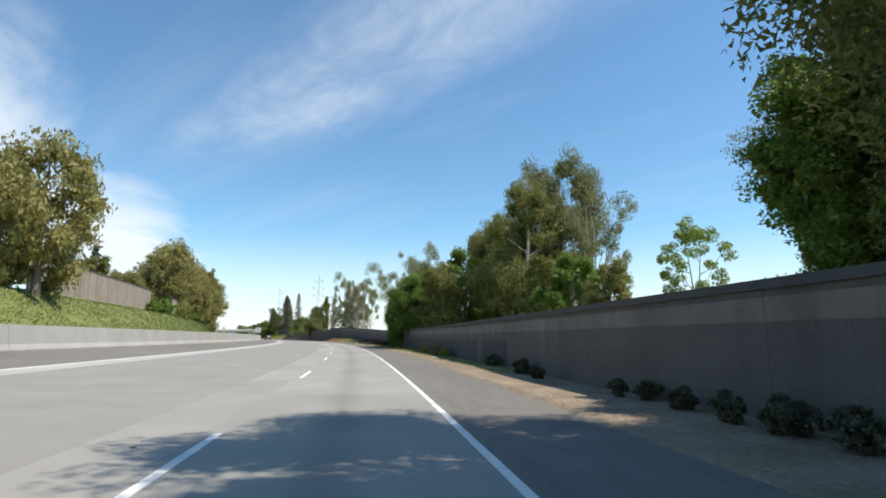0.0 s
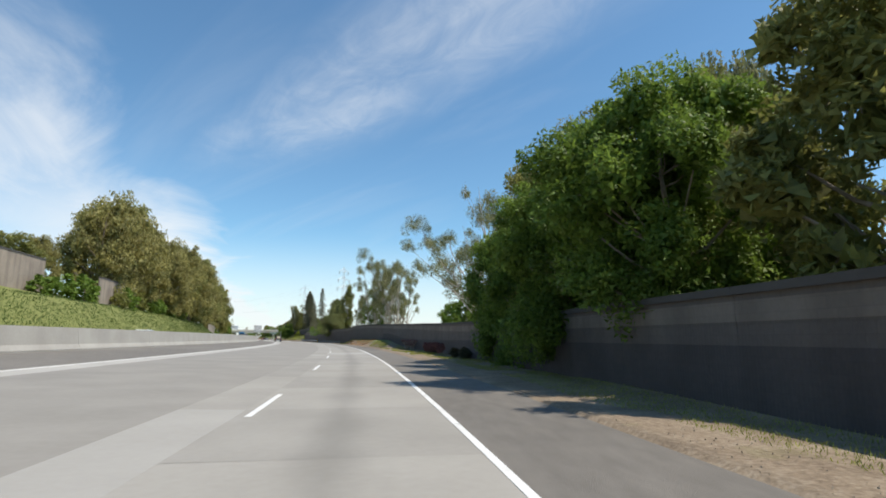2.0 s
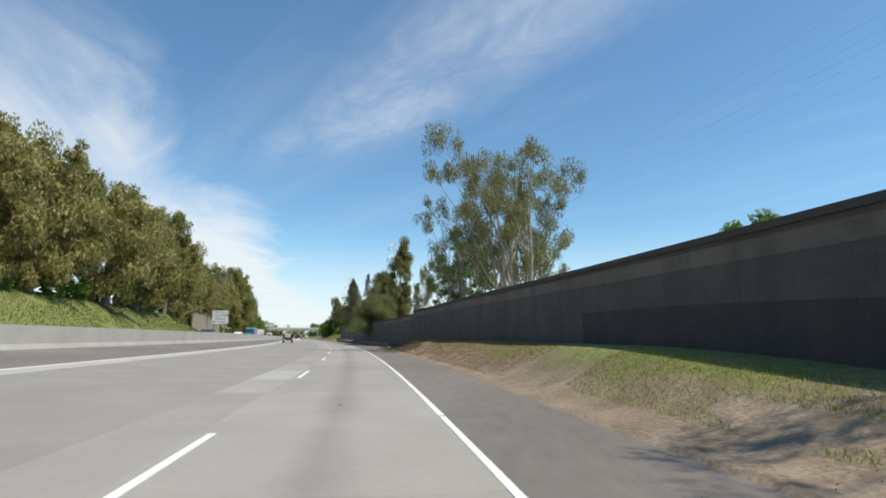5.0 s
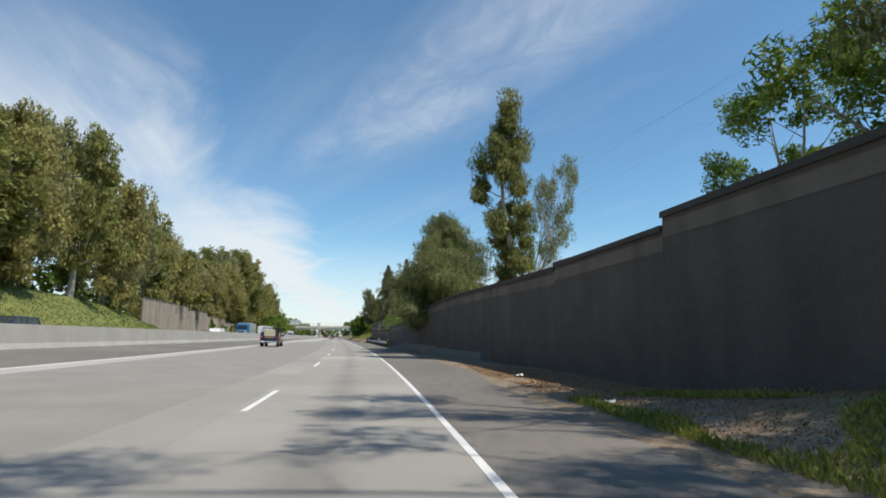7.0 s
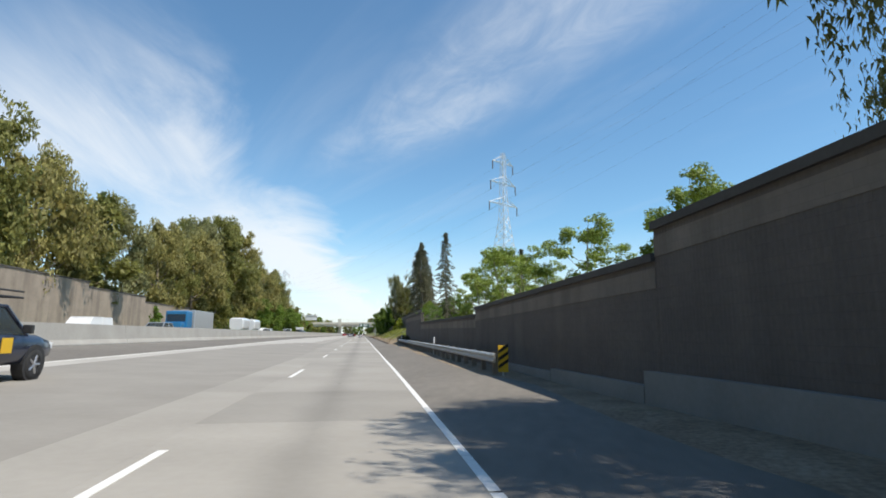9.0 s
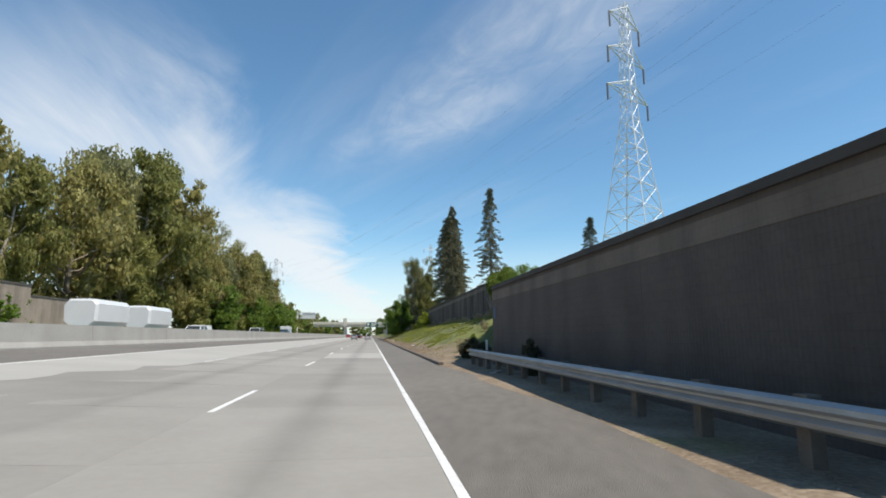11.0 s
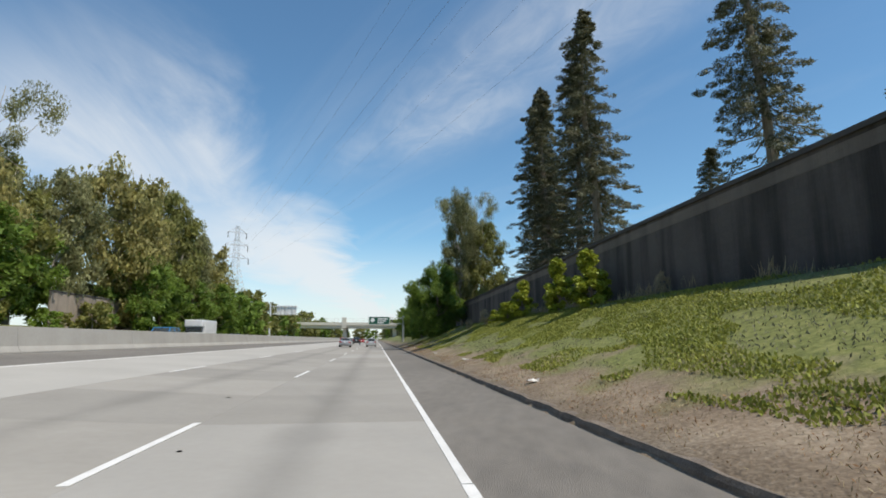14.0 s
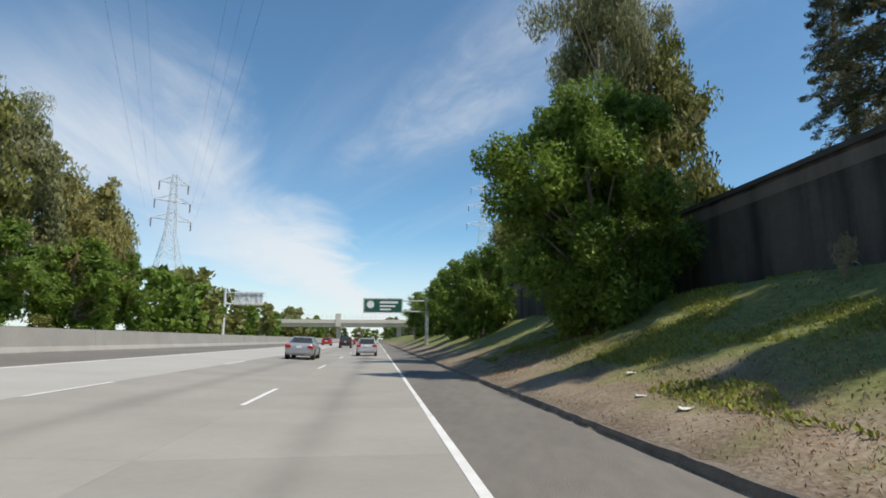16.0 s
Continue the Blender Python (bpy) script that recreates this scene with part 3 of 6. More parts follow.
# low concrete footing panels, set proud of the wall
for a0, a1, h in ((216.4, 222, 0.47), (222, 228.5, 0.5), (228.5, 236, 0.62), (236, 243, 0.62), (243, 249.6, 0.64), (249.6, 255, 0.36), (255, 262, 0.26)):
    strip("footing_panel", stations(a0, a1 - 0.04, 3.5), lambda s: [(wall_u(s) - 0.16, -0.3), (wall_u(s) + 0.02, -0.3), (wall_u(s) + 0.02, h), (wall_u(s) - 0.16, h)], M["low_concrete"], sound_wall)

back_wall = empty("back_wall", Matrix.Identity(4), "grey-brown masonry wall along the top of the bank", "wall", kind="structure")
BACK_TOP = [(318, 3.62), (327, 4.25), (337.4, 4.7), (337.6, 6.2), (346, 6.7), (400, 6.55), (440, 6.35), (600, 6.3)]


def back_top(s):
    return float(np.interp(s, [b[0] for b in BACK_TOP], [b[1] for b in BACK_TOP]))


for a0, a1 in [(318.6, 325), (325, 331), (331, 337.4), (337.6, 342)] + [(a, a + 8) for a in range(342, 600, 8)]:
    wall_run(a0, a1 - 0.01, back_u, lambda s: -0.3, back_top, back_wall, "block_stained")
# the kerb along the bank
kerb_rng = random.Random(61)


def kerb_section(s):
    a, b = kerb_rng.uniform(-0.018, 0.018), kerb_rng.uniform(-0.02, 0.02)
    return [(2.29 + a * 0.5, -0.05), (2.52, -0.05), (2.52 + b, 0.115 + a), (2.42, 0.135 + b), (2.34 + a, 0.115 + b * 0.6), (2.31 + a, 0.05)]


kerb = strip("kerb", stations(318, 470, 0.35) + stations(470, 600, 4.0)[1:], kerb_section, M["kerb"], label="worn low asphalt kerb", category="kerb", kind="structure")
# ================= trees =================
def tree_arrays(rng, height, profile, n_clumps, clump_r, leaves, leaf, mode, trunk_r, fork=0.25, lean=0.0, limbs=True, flat=0.75, spread_shell=0.55, core=0.28, heart_size=1.55, heart_wide=1.35, limb_every=2, rise=(0.5, 1.1)):
    """Wood as a bmesh and leaves as arrays. profile: (relative height, radius). mode: 'droop', 'round' or 'fir'."""
    bm = bmesh.new()
    bend = [Vector((rng.uniform(-1, 1), rng.uniform(-1, 1), 0)) * height * 0.02 for _ in range(5)]
    trunk = []
    for i in range(7):
        k = i / 6
        off = sum((bend[j] * math.sin(k * (j + 1) * 1.3) for j in range(5)), Vector((lean * k * height, 0, 0)))
        trunk.append(off + Vector((0, 0, k * height * 0.92)))
    tube(bm, [p + Vector((0, 0, -0.3 if i == 0 else 0)) for i, p in enumerate(trunk)], [trunk_r * (1.25 if i == 0 else 1 - 0.85 * i / 6) for i in range(7)], 7)

    def trunk_at(k):
        k = max(0.0, min(0.999, k)) * 6
        i = int(k)
        return trunk[i].lerp(trunk[i + 1], k - i)

    hs, rs = [p[0] for p in profile], [p[1] for p in profile]
    centres = []
    for i in range(n_clumps):
        k = hs[0] + (hs[-1] - hs[0]) * ((i + rng.random()) / n_clumps)
        r = float(np.interp(k, hs, rs))
        a = rng.random() * math.tau if mode != "fir" else i * 2.4 + rng.uniform(-0.4, 0.4)
        d = r * (spread_shell + (1 - spread_shell) * rng.random()) * rng.uniform(0.7, 1.1)
        c = trunk_at(k) + Vector((math.cos(a) * d, math.sin(a) * d, rng.uniform(-0.04, 0.04) * height))
        centres.append((c, clump_r * rng.uniform(0.65, 1.3), a))
        if limbs and d > 0.4 and i % limb_every == 0:
            k0 = max(fork, k - d / height * rng.uniform(*rise)) if mode != "fir" else min(0.98, k + 0.02)
            p0 = trunk_at(k0)
            mid = p0.lerp(c, 0.5) + Vector((0, 0, d * 0.08))
            r0 = max(0.02, trunk_r * (1 - k0) * 0.55)
            tube(bm, [p0, mid, c], [r0, r0 * 0.6, r0 * 0.2], 5, cap=False)
    per = max(1, leaves // len(centres))
    g = np.random.RandomState(rng.randrange(1 << 30))
    pos, ax, wid = [], [], []
    for c, cr, a in centres:
        n = int(per * (cr / clump_r) ** 1.5) + 1
        d = g.normal(size=(n, 3))
        d /= np.linalg.norm(d, axis=1)[:, None]
        rad = cr * (0.35 + 0.65 * g.random_sample((n, 1)) ** 0.6)
        p = d * rad
        p[:, 2] *= flat
        if mode == "droop":
            p[:, 2] = p[:, 2] * 1.25 - 0.18 * cr
            axis = np.stack([g.normal(0, 0.35, n), g.normal(0, 0.35, n), -np.ones(n)], 1)
        elif mode == "fir":
            out = np.array([math.cos(a), math.sin(a), -0.25])
            p = p * np.array([1.0, 1.0, 0.35]) + out * g.uniform(-0.9, 0.9, (n, 1)) * cr * 0.6
            axis = out + g.normal(0, 0.6, (n, 3))
        else:
            axis = g.normal(size=(n, 3)) + d * 0.5
        axis /= np.linalg.norm(axis, axis=1)[:, None]
        side = np.cross(axis, g.normal(size=(n, 3)))
        side /= np.linalg.norm(side, axis=1)[:, None] + 1e-6
        size = g.uniform(0.6, 1.3, (n, 1))
        # sprays in the heart of a clump are broad, those at its rim are single leaves
        heart = g.random_sample((n, 1)) < core
        p = np.where(heart, p * 0.7, p)
        size = np.where(heart, size * heart_size, size)
        pos.append(p + np.array(c[:]))
        ax.append(axis * leaf[0] * size)
        wid.append(side * leaf[1] * size * np.where(heart, heart_wide, 1.0))
    p, a, w = np.concatenate(pos), np.concatenate(ax), np.concatenate(wid)
    verts = np.stack([p - a / 2, p + w / 2 - a * 0.05, p + a / 2, p - w / 2 - a * 0.05], 1).reshape(-1, 3)
    faces = np.arange(len(verts)).reshape(-1, 4)
    return bm, verts, faces


def unit(v):
    return v / (np.linalg.norm(v, axis=1)[:, None] + 1e-6)


def lobed_tree(rng, height, profile, lobes, lobe_r, leaves, leaf, trunk_r, mode="round", clumps=9, clump_k=0.46, heart=0.30, heart_size=1.6, fork=0.2, lean=(0.0, 0.0), rise=(0.5, 1.0),
               flat=0.8, stems=1, bare=0, strand=1.1, inset=(0.5, 0.95)):
    """A crown of lobes, each a cluster of leafy clumps on its own limb. mode: 'round', 'droop', 'weep' or 'bough'."""
    bm = bmesh.new()
    g = np.random.RandomState(rng.randrange(1 << 30))
    stem_lines = []
    for q in range(stems):
        a0 = q * math.tau / max(1, stems) + rng.random()
        splay = Vector((math.cos(a0), math.sin(a0), 0)) * (height * 0.16 * rng.uniform(0.6, 1.2) if stems > 1 else 0.0)
        bend = [Vector((rng.uniform(-1, 1), rng.uniform(-1, 1), 0)) * height * 0.018 for _ in range(4)]
        line = []
        for i in range(8):
            k = i / 7
            off = Vector((lean[0] * height * k ** 1.3, lean[1] * height * k ** 1.3, 0)) + splay * k ** 0.8
            off += sum((bend[j] * math.sin(k * (j + 1) * 1.7) for j in range(4)), Vector((0, 0, 0)))
            line.append(off + Vector((0, 0, k * height * rng.uniform(0.90, 0.94))))
        line.sort(key=lambda p: p.z)
        thick = trunk_r * (1.0 if stems == 1 else rng.uniform(0.55, 0.8))
        tube(bm, [p + Vector((0, 0, -0.4 if i == 0 else 0)) for i, p in enumerate(line)], [thick * (1.3 if i == 0 else 1 - 0.9 * i / 7) for i in range(8)], 8)
        stem_lines.append(line)

    def on_stem(line, k):
        k = max(0.0, min(0.999, k)) * 7
        i = int(k)
        return line[i].lerp(line[i + 1], k - i)

    hs, rs = [p[0] for p in profile], [p[1] for p in profile]
    pos, ax, wid = [], [], []
    per = leaves / lobes
    for i in range(lobes):
        line = stem_lines[i % stems]
        k = hs[0] + (hs[-1] - hs[0]) * ((i + rng.uniform(0.1, 0.9)) / lobes)
        a = i * 2.3999 + rng.uniform(-0.5, 0.5)
        d = float(np.interp(k, hs, rs)) * rng.uniform(*inset)
        c = on_stem(line, k) + Vector((math.cos(a) * d, math.sin(a) * d, 0))
        lr = lobe_r * rng.uniform(0.68, 1.28)
        k0 = max(fork, k - d / height * rng.uniform(*rise))
        p0 = on_stem(line, k0)
        if mode == "bough":
            p0 = on_stem(line, min(0.99, k + 0.03))
            c = on_stem(line, k) + Vector((math.cos(a) * d, math.sin(a) * d, -0.16 * d))
        sag = Vector((rng.uniform(-0.1, 0.1) * d, rng.uniform(-0.1, 0.1) * d, -0.10 * d))
        m1, m2 = p0.lerp(c, 0.35) + sag, p0.lerp(c, 0.7) + sag * 0.6
        r0 = max(0.025, trunk_r * (1 - k0) * (0.16 if mode == "bough" else 0.5))
        tube(bm, [p0, m1, m2, c], [r0, r0 * 0.75, r0 * 0.5, r0 * 0.25], 5, cap=False)
        out = np.array([math.cos(a), math.sin(a), 0.0]) * (0.55 if d > 0.5 else 0.0) + np.array([0, 0, 0.35])
        dirs = unit(g.normal(size=(clumps, 3)) + out)
        cc = np.array(c[:]) + dirs * lr * g.uniform(0.45, 1.0, (clumps, 1)) * np.array([1, 1, flat])
        if mode == "bough":
            along = np.linspace(0.25, 1.0, clumps)[:, None]
            cc = np.array(p0[:]) * (1 - along) + np.array(c[:]) * along + g.normal(0, 0.12, (clumps, 3)) - np.array([0, 0, 0.12]) * along
        for q in range(clumps):
            if q % 3 == 0 and mode != "bough":
                e = Vector(cc[q])
                tube(bm, [c, c.lerp(e, 0.6) + Vector((0, 0, -0.04 * lr)), e], [r0 * 0.28, r0 * 0.2, r0 * 0.08], 3, cap=False)
            cr = lr * clump_k * g.uniform(0.65, 1.3)
            n = int(per / clumps * (cr / (lobe_r * clump_k)) ** 2) + 2
            dd = unit(g.normal(size=(n, 3)))
            p = dd * cr * (0.3 + 0.7 * g.random_sample((n, 1)) ** 0.5)
            if mode == "weep":
                n_s = max(2, n // 14)
                tops = p[:n_s].copy()
                tops[:, 2] = np.abs(tops[:, 2]) * 0.6
                which = g.randint(0, n_s, n)
                fall = g.random_sample((n, 1)) * strand * g.uniform(0.5, 1.3, (n_s, 1))[which]
                p = tops[which] + g.normal(0, 0.05, (n, 3)) + np.concatenate([g.normal(0, 0.03, (n, 2)), -fall], 1)
                axis = unit(np.concatenate([g.normal(0, 0.45, (n, 2)), -np.ones((n, 1))], 1))
                face = unit(dirs[q] + 0.5 * dd + g.normal(0, 0.55, (n, 3)))
            elif mode == "bough":
                p *= np.array([1, 1, 0.32]) * (0.6 + 0.5 * (1 - q / clumps)) * min(1.0, 0.35 + d / 3.0)
                axis = unit(np.array([math.cos(a), math.sin(a), -0.35]) + g.normal(0, 0.55, (n, 3)))
                face = unit(np.array([0, 0, 1.0]) + g.normal(0, 0.45, (n, 3)))
            elif mode == "droop":
                p[:, 2] *= 1.2
                axis = unit(np.concatenate([g.normal(0, 0.5, (n, 2)), -np.ones((n, 1))], 1))
                face = unit(dd + 0.4 * dirs[q] + g.normal(0, 0.5, (n, 3)))
            else:
                p[:, 2] *= 0.75
                axis = unit(g.normal(size=(n, 3)) * np.array([1, 1, 0.6]) + dd * 0.6)
                face = unit(dd * 0.8 + np.array([0, 0, 0.8]) + g.normal(0, 0.45, (n, 3)))
            side = unit(np.cross(axis, face))
            size = g.uniform(0.65, 1.3, (n, 1))
            pos.append(p + cc[q])
            ax.append(axis * leaf[0] * size)
            wid.append(side * leaf[1] * size)
        # broad shaded sprays fill the lobe's heart
        n = int(per * heart)
        if n:
            dd = unit(g.normal(size=(n, 3)))
            pos.append(dd * lr * 0.62 * g.random_sample((n, 1)) ** 0.45 * np.array([1, 1, flat]) + np.array(c[:]))
            axis = unit(g.normal(size=(n, 3)) - np.array([0, 0, 2.2 if mode == "weep" else 0.0]))
            ax.append(axis * leaf[0] * heart_size)
            wid.append(unit(np.cross(axis, dd + g.normal(0, 0.4, (n, 3)))) * leaf[1] * heart_size * 1.4)
    for i in range(bare):
        line = stem_lines[i % stems]
        p0 = on_stem(line, rng.uniform(fork, 0.75))
        a, d = rng.random() * math.tau, height * rng.uniform(0.12, 0.24)
        e = p0 + Vector((math.cos(a) * d, math.sin(a) * d, d * rng.uniform(0.5, 1.3)))
        m = p0.lerp(e, 0.5) + Vector((0, 0, -0.08 * d))
        tube(bm, [p0, m, e], [0.05, 0.032, 0.008], 5, cap=False)
        for b in range(4):
            q0 = m.lerp(e, rng.random())
            tube(bm, [q0, q0 + Vector((rng.uniform(-1, 1), rng.uniform(-1, 1), rng.uniform(0.2, 1.2))) * d * 0.3], [0.018, 0.005], 3, cap=False)
    p, a, w = np.concatenate(pos), np.concatenate(ax), np.concatenate(wid)
    verts = np.stack([p - a / 2 - w / 2, p - a * 0.3 + w / 2, p + a / 2], 1).reshape(-1, 3)
    return bm, verts, np.arange(len(verts)).reshape(-1, 3)


def tree_meshes(seed, wood, leafmat, make=None, **kw):
    rng = random.Random(seed)
    bm, verts, faces = (make or tree_arrays)(rng, **kw)
    tm = bpy.data.meshes.new("trunk")
    bm.to_mesh(tm)
    bm.free()
    tm.materials.append(M[wood])
    cm = fast_mesh("crown", verts, faces)
    cm.materials.append(M[leafmat])
    return tm, cm


def ball(r, lo=0.25, hi=1.0, n=7):
    return [(lo + (hi - lo) * i / n, r * max(0.15, math.sin(math.pi * (0.12 + 0.80 * i / n))) ** 0.6) for i in range(n + 1)]


KINDS = {}


def kind(name, seed, wood, leafmat, **kw):
    KINDS[name] = (tree_meshes(seed, wood, leafmat, **kw), kw["height"])


def lobed(name, seed, wood, leafmat, **kw):
    kind(name, seed, wood, leafmat, make=lobed_tree, **kw)


lobed("euc", 1, "pale_bark", "leaf_euc", height=16, profile=ball(4.6, 0.2), lobes=26, lobe_r=1.75, leaves=26000, leaf=(0.30, 0.10), trunk_r=0.34, mode="droop", inset=(0.35, 0.95))
lobed("euc_b", 2, "pale_bark", "leaf_olive", height=15, profile=ball(4.1, 0.12), lobes=26, lobe_r=1.65, leaves=26000, leaf=(0.28, 0.11), trunk_r=0.32, mode="droop", inset=(0.35, 0.95))
lobed("euc_open", 3, "pale_bark", "leaf_euc", height=17, profile=[(0.34, 2.4), (0.5, 4.2), (0.75, 4.4), (0.92, 3.0), (1.0, 0.8)], lobes=24, lobe_r=1.15, leaves=13000, leaf=(0.25, 0.075), trunk_r=0.27,
      mode="droop", clumps=6, clump_k=0.5, heart=0.05, fork=0.14, rise=(1.2, 2.2), stems=3, bare=8)
lobed("euc_lean", 12, "pale_bark", "leaf_euc", height=17, profile=[(0.42, 2.8), (0.6, 4.8), (0.8, 4.6), (0.93, 3.0), (1.0, 0.8)], lobes=26, lobe_r=1.35, leaves=17000, leaf=(0.25, 0.08), trunk_r=0.30,
      mode="droop", clumps=7, clump_k=0.5, heart=0.06, fork=0.14, rise=(1.1, 2.0), stems=2, lean=(-0.46, 0.06), bare=12)
lobed("euc_bare", 13, "pale_bark", "leaf_euc", height=17, profile=[(0.3, 2.0), (0.6, 3.2), (0.9, 2.4), (1.0, 0.8)], lobes=12, lobe_r=0.8, leaves=2600, leaf=(0.25, 0.08), trunk_r=0.26,
      mode="droop", clumps=5, heart=0.0, fork=0.14, rise=(1.2, 2.2), stems=3, bare=26)
lobed("euc_tall", 4, "pale_bark", "leaf_olive", height=20, profile=[(0.22, 0.9), (0.38, 1.9), (0.6, 2.2), (0.85, 1.6), (1.0, 0.3)], lobes=26, lobe_r=1.15, leaves=21000, leaf=(0.29, 0.095), trunk_r=0.34, mode="droop", inset=(0.2, 1.0))
lobed("weeping", 5, "bark", "leaf_pepper", height=9, profile=[(0.26, 4.5), (0.45, 4.4), (0.66, 3.5), (0.85, 2.0), (1.0, 0.6)], lobes=40, lobe_r=1.5, leaves=96000, leaf=(0.13, 0.046), trunk_r=0.26, mode="weep", clumps=13, heart=0.85, fork=0.5,
      heart_size=1.25, strand=0.55, inset=(0.2, 0.92), lean=(-0.04, 0.0))
lobed("dense", 6, "bark", "leaf_green", height=10, profile=ball(4.0, 0.08), lobes=36, lobe_r=1.35, leaves=44000, leaf=(0.19, 0.115), trunk_r=0.22, clumps=11, inset=(0.3, 0.97))
lobed("fir", 8, "bark", "leaf_redwood", height=24, profile=[(0.08, 4.0), (0.3, 3.7), (0.6, 2.9), (0.85, 1.65), (0.96, 0.75), (1.0, 0.12)], lobes=120, lobe_r=0.66, leaves=46000, leaf=(0.27, 0.075), trunk_r=0.42, mode="bough", clumps=6,
      clump_k=0.8, flat=0.35, fork=0.05, inset=(0.55, 1.05), heart=0.0)
lobed("olive_round", 9, "bark", "leaf_olive", height=11, profile=ball(4.3, 0.08), lobes=30, lobe_r=1.55, leaves=34000, leaf=(0.22, 0.12), trunk_r=0.26, inset=(0.3, 0.95))
lobed("olive_fine", 14, "bark", "leaf_olive", height=11, profile=ball(4.3, 0.15), lobes=34, lobe_r=1.4, leaves=70000, leaf=(0.12, 0.06), trunk_r=0.26, inset=(0.3, 0.95), clumps=12, heart=0.4, heart_size=1.7)
lobed("spring", 10, "bark", "leaf_lime", height=7, profile=ball(2.6, 0.3), lobes=16, lobe_r=0.75, leaves=9000, leaf=(0.16, 0.085), trunk_r=0.11, clumps=6, heart=0.03, stems=2)
lobed("spring_euc", 11, "pale_bark", "leaf_green", height=12, profile=ball(3.4, 0.25), lobes=24, lobe_r=1.1, leaves=14000, leaf=(0.22, 0.085), trunk_r=0.2, fork=0.12, clumps=7, heart=0.07, stems=2, bare=4)

# lighter meshes of the same trees for the far side and the distance
for far_name, seed, wood, leafmat, h, r, lo, mode in (
        ("far_brown", 41, "bark", "leaf_brown", 13, 5.0, 0.08, "droop"), ("far_olive", 42, "bark", "leaf_olive", 11, 4.3, 0.10, "round"), ("far_euc", 43, "pale_bark", "leaf_euc", 16, 4.2, 0.18, "droop"),
        ("far_euc_b", 44, "pale_bark", "leaf_olive", 15, 4.0, 0.15, "droop"), ("far_dense", 45, "bark", "leaf_green", 10, 4.1, 0.08, "round"), ("far_brown_b", 46, "bark", "leaf_brown", 14, 4.3, 0.10, "droop")):
    lobed(far_name, seed, wood, leafmat, height=h, profile=ball(r, lo), lobes=26, lobe_r=r * 0.37, leaves=10500, leaf=(0.40, 0.20), mode=mode, trunk_r=0.30, clumps=8, heart=0.14, heart_size=1.9, strand=1.7, inset=(0.3, 0.95))
kind("tiny_round", 47, "bark", "leaf_olive", height=11, profile=ball(4.8, 0.06), n_clumps=30, clump_r=1.7, leaves=850, leaf=(1.1, 0.65), mode="round", trunk_r=0.3, limbs=False)
kind("tiny_dense", 48, "bark", "leaf_green", height=10, profile=ball(4.6, 0.05), n_clumps=30, clump_r=1.6, leaves=850, leaf=(1.1, 0.65), mode="round", trunk_r=0.3, limbs=False)
kind("tiny_fir", 49, "bark", "leaf_conifer", height=24, profile=[(0.05, 4.4), (0.3, 3.9), (0.6, 2.4), (0.85, 1.0), (1.0, 0.2)], n_clumps=50, clump_r=1.5, leaves=950, leaf=(1.25, 0.55), mode="fir", trunk_r=0.42, spread_shell=0.35, limbs=False)

TREE_WORDS = {
    "far_brown": ("acacia_tree", "bushy dull brown-green tree on the verge"), "far_brown_b": ("acacia_tree", "tall rounded brown-green tree on the verge"), "far_olive": ("oak_tree", "round olive-green tree on the verge"), "far_euc": ("eucalyptus_tree", "tall grey-green eucalyptus on the verge"),
    "far_euc_b": ("eucalyptus_tree", "tall olive eucalyptus on the verge"), "far_dense": ("broadleaf_tree", "dense mid-green broadleaf tree on the verge"), "tiny_round": ("oak_tree", "small distant rounded olive-green tree"),
    "tiny_dense": ("broadleaf_tree", "small distant dark green tree"), "tiny_fir": ("conifer_tree", "small distant pointed dark conifer"),
    "euc": ("eucalyptus_tree", "tall eucalyptus with drooping grey-green leaves"), "euc_b": ("eucalyptus_tree", "broad eucalyptus with olive drooping leaves"),
    "euc_lean": ("eucalyptus_tree", "leaning eucalyptus with pale limbs and feathery leaves"),
    "euc_bare": ("eucalyptus_tree", "nearly bare eucalyptus with thin pale branches"), "euc_open": ("eucalyptus_tree", "open eucalyptus with bare pale limbs and sparse leaves"), "euc_tall": ("eucalyptus_tree", "slender tall eucalyptus with a narrow crown"),
    "weeping": ("pepper_tree", "weeping pepper tree overhanging the wall"), "dense": ("broadleaf_tree", "dense dark green broadleaf tree"),
    "fir": ("redwood_tree", "tall dark redwood with layered boughs"),
    "spring_euc": ("leafy_tree", "open leafy tree with thin branching stems"), "olive_fine": ("oak_tree", "tall fine-leaved olive-green tree over the wall"), "olive_round": ("oak_tree", "round bushy olive-green oak tree"), "spring": ("young_tree", "young tree with fresh light green leaves")}


def plant(k, s, u, z, height, turn=0.0, wide=1.0, group=""):
    (tm, cm), h = KINDS[k]
    f = height / h
    name, label = TREE_WORDS[k]
    root = empty(name, set_at(s, u, z, turn) @ Matrix.Diagonal((f * wide, f * wide, f, 1)), label, "tree", group)
    as_thing("trunk", tm, None, root)
    as_thing("crown", cm, None, root)
    return root


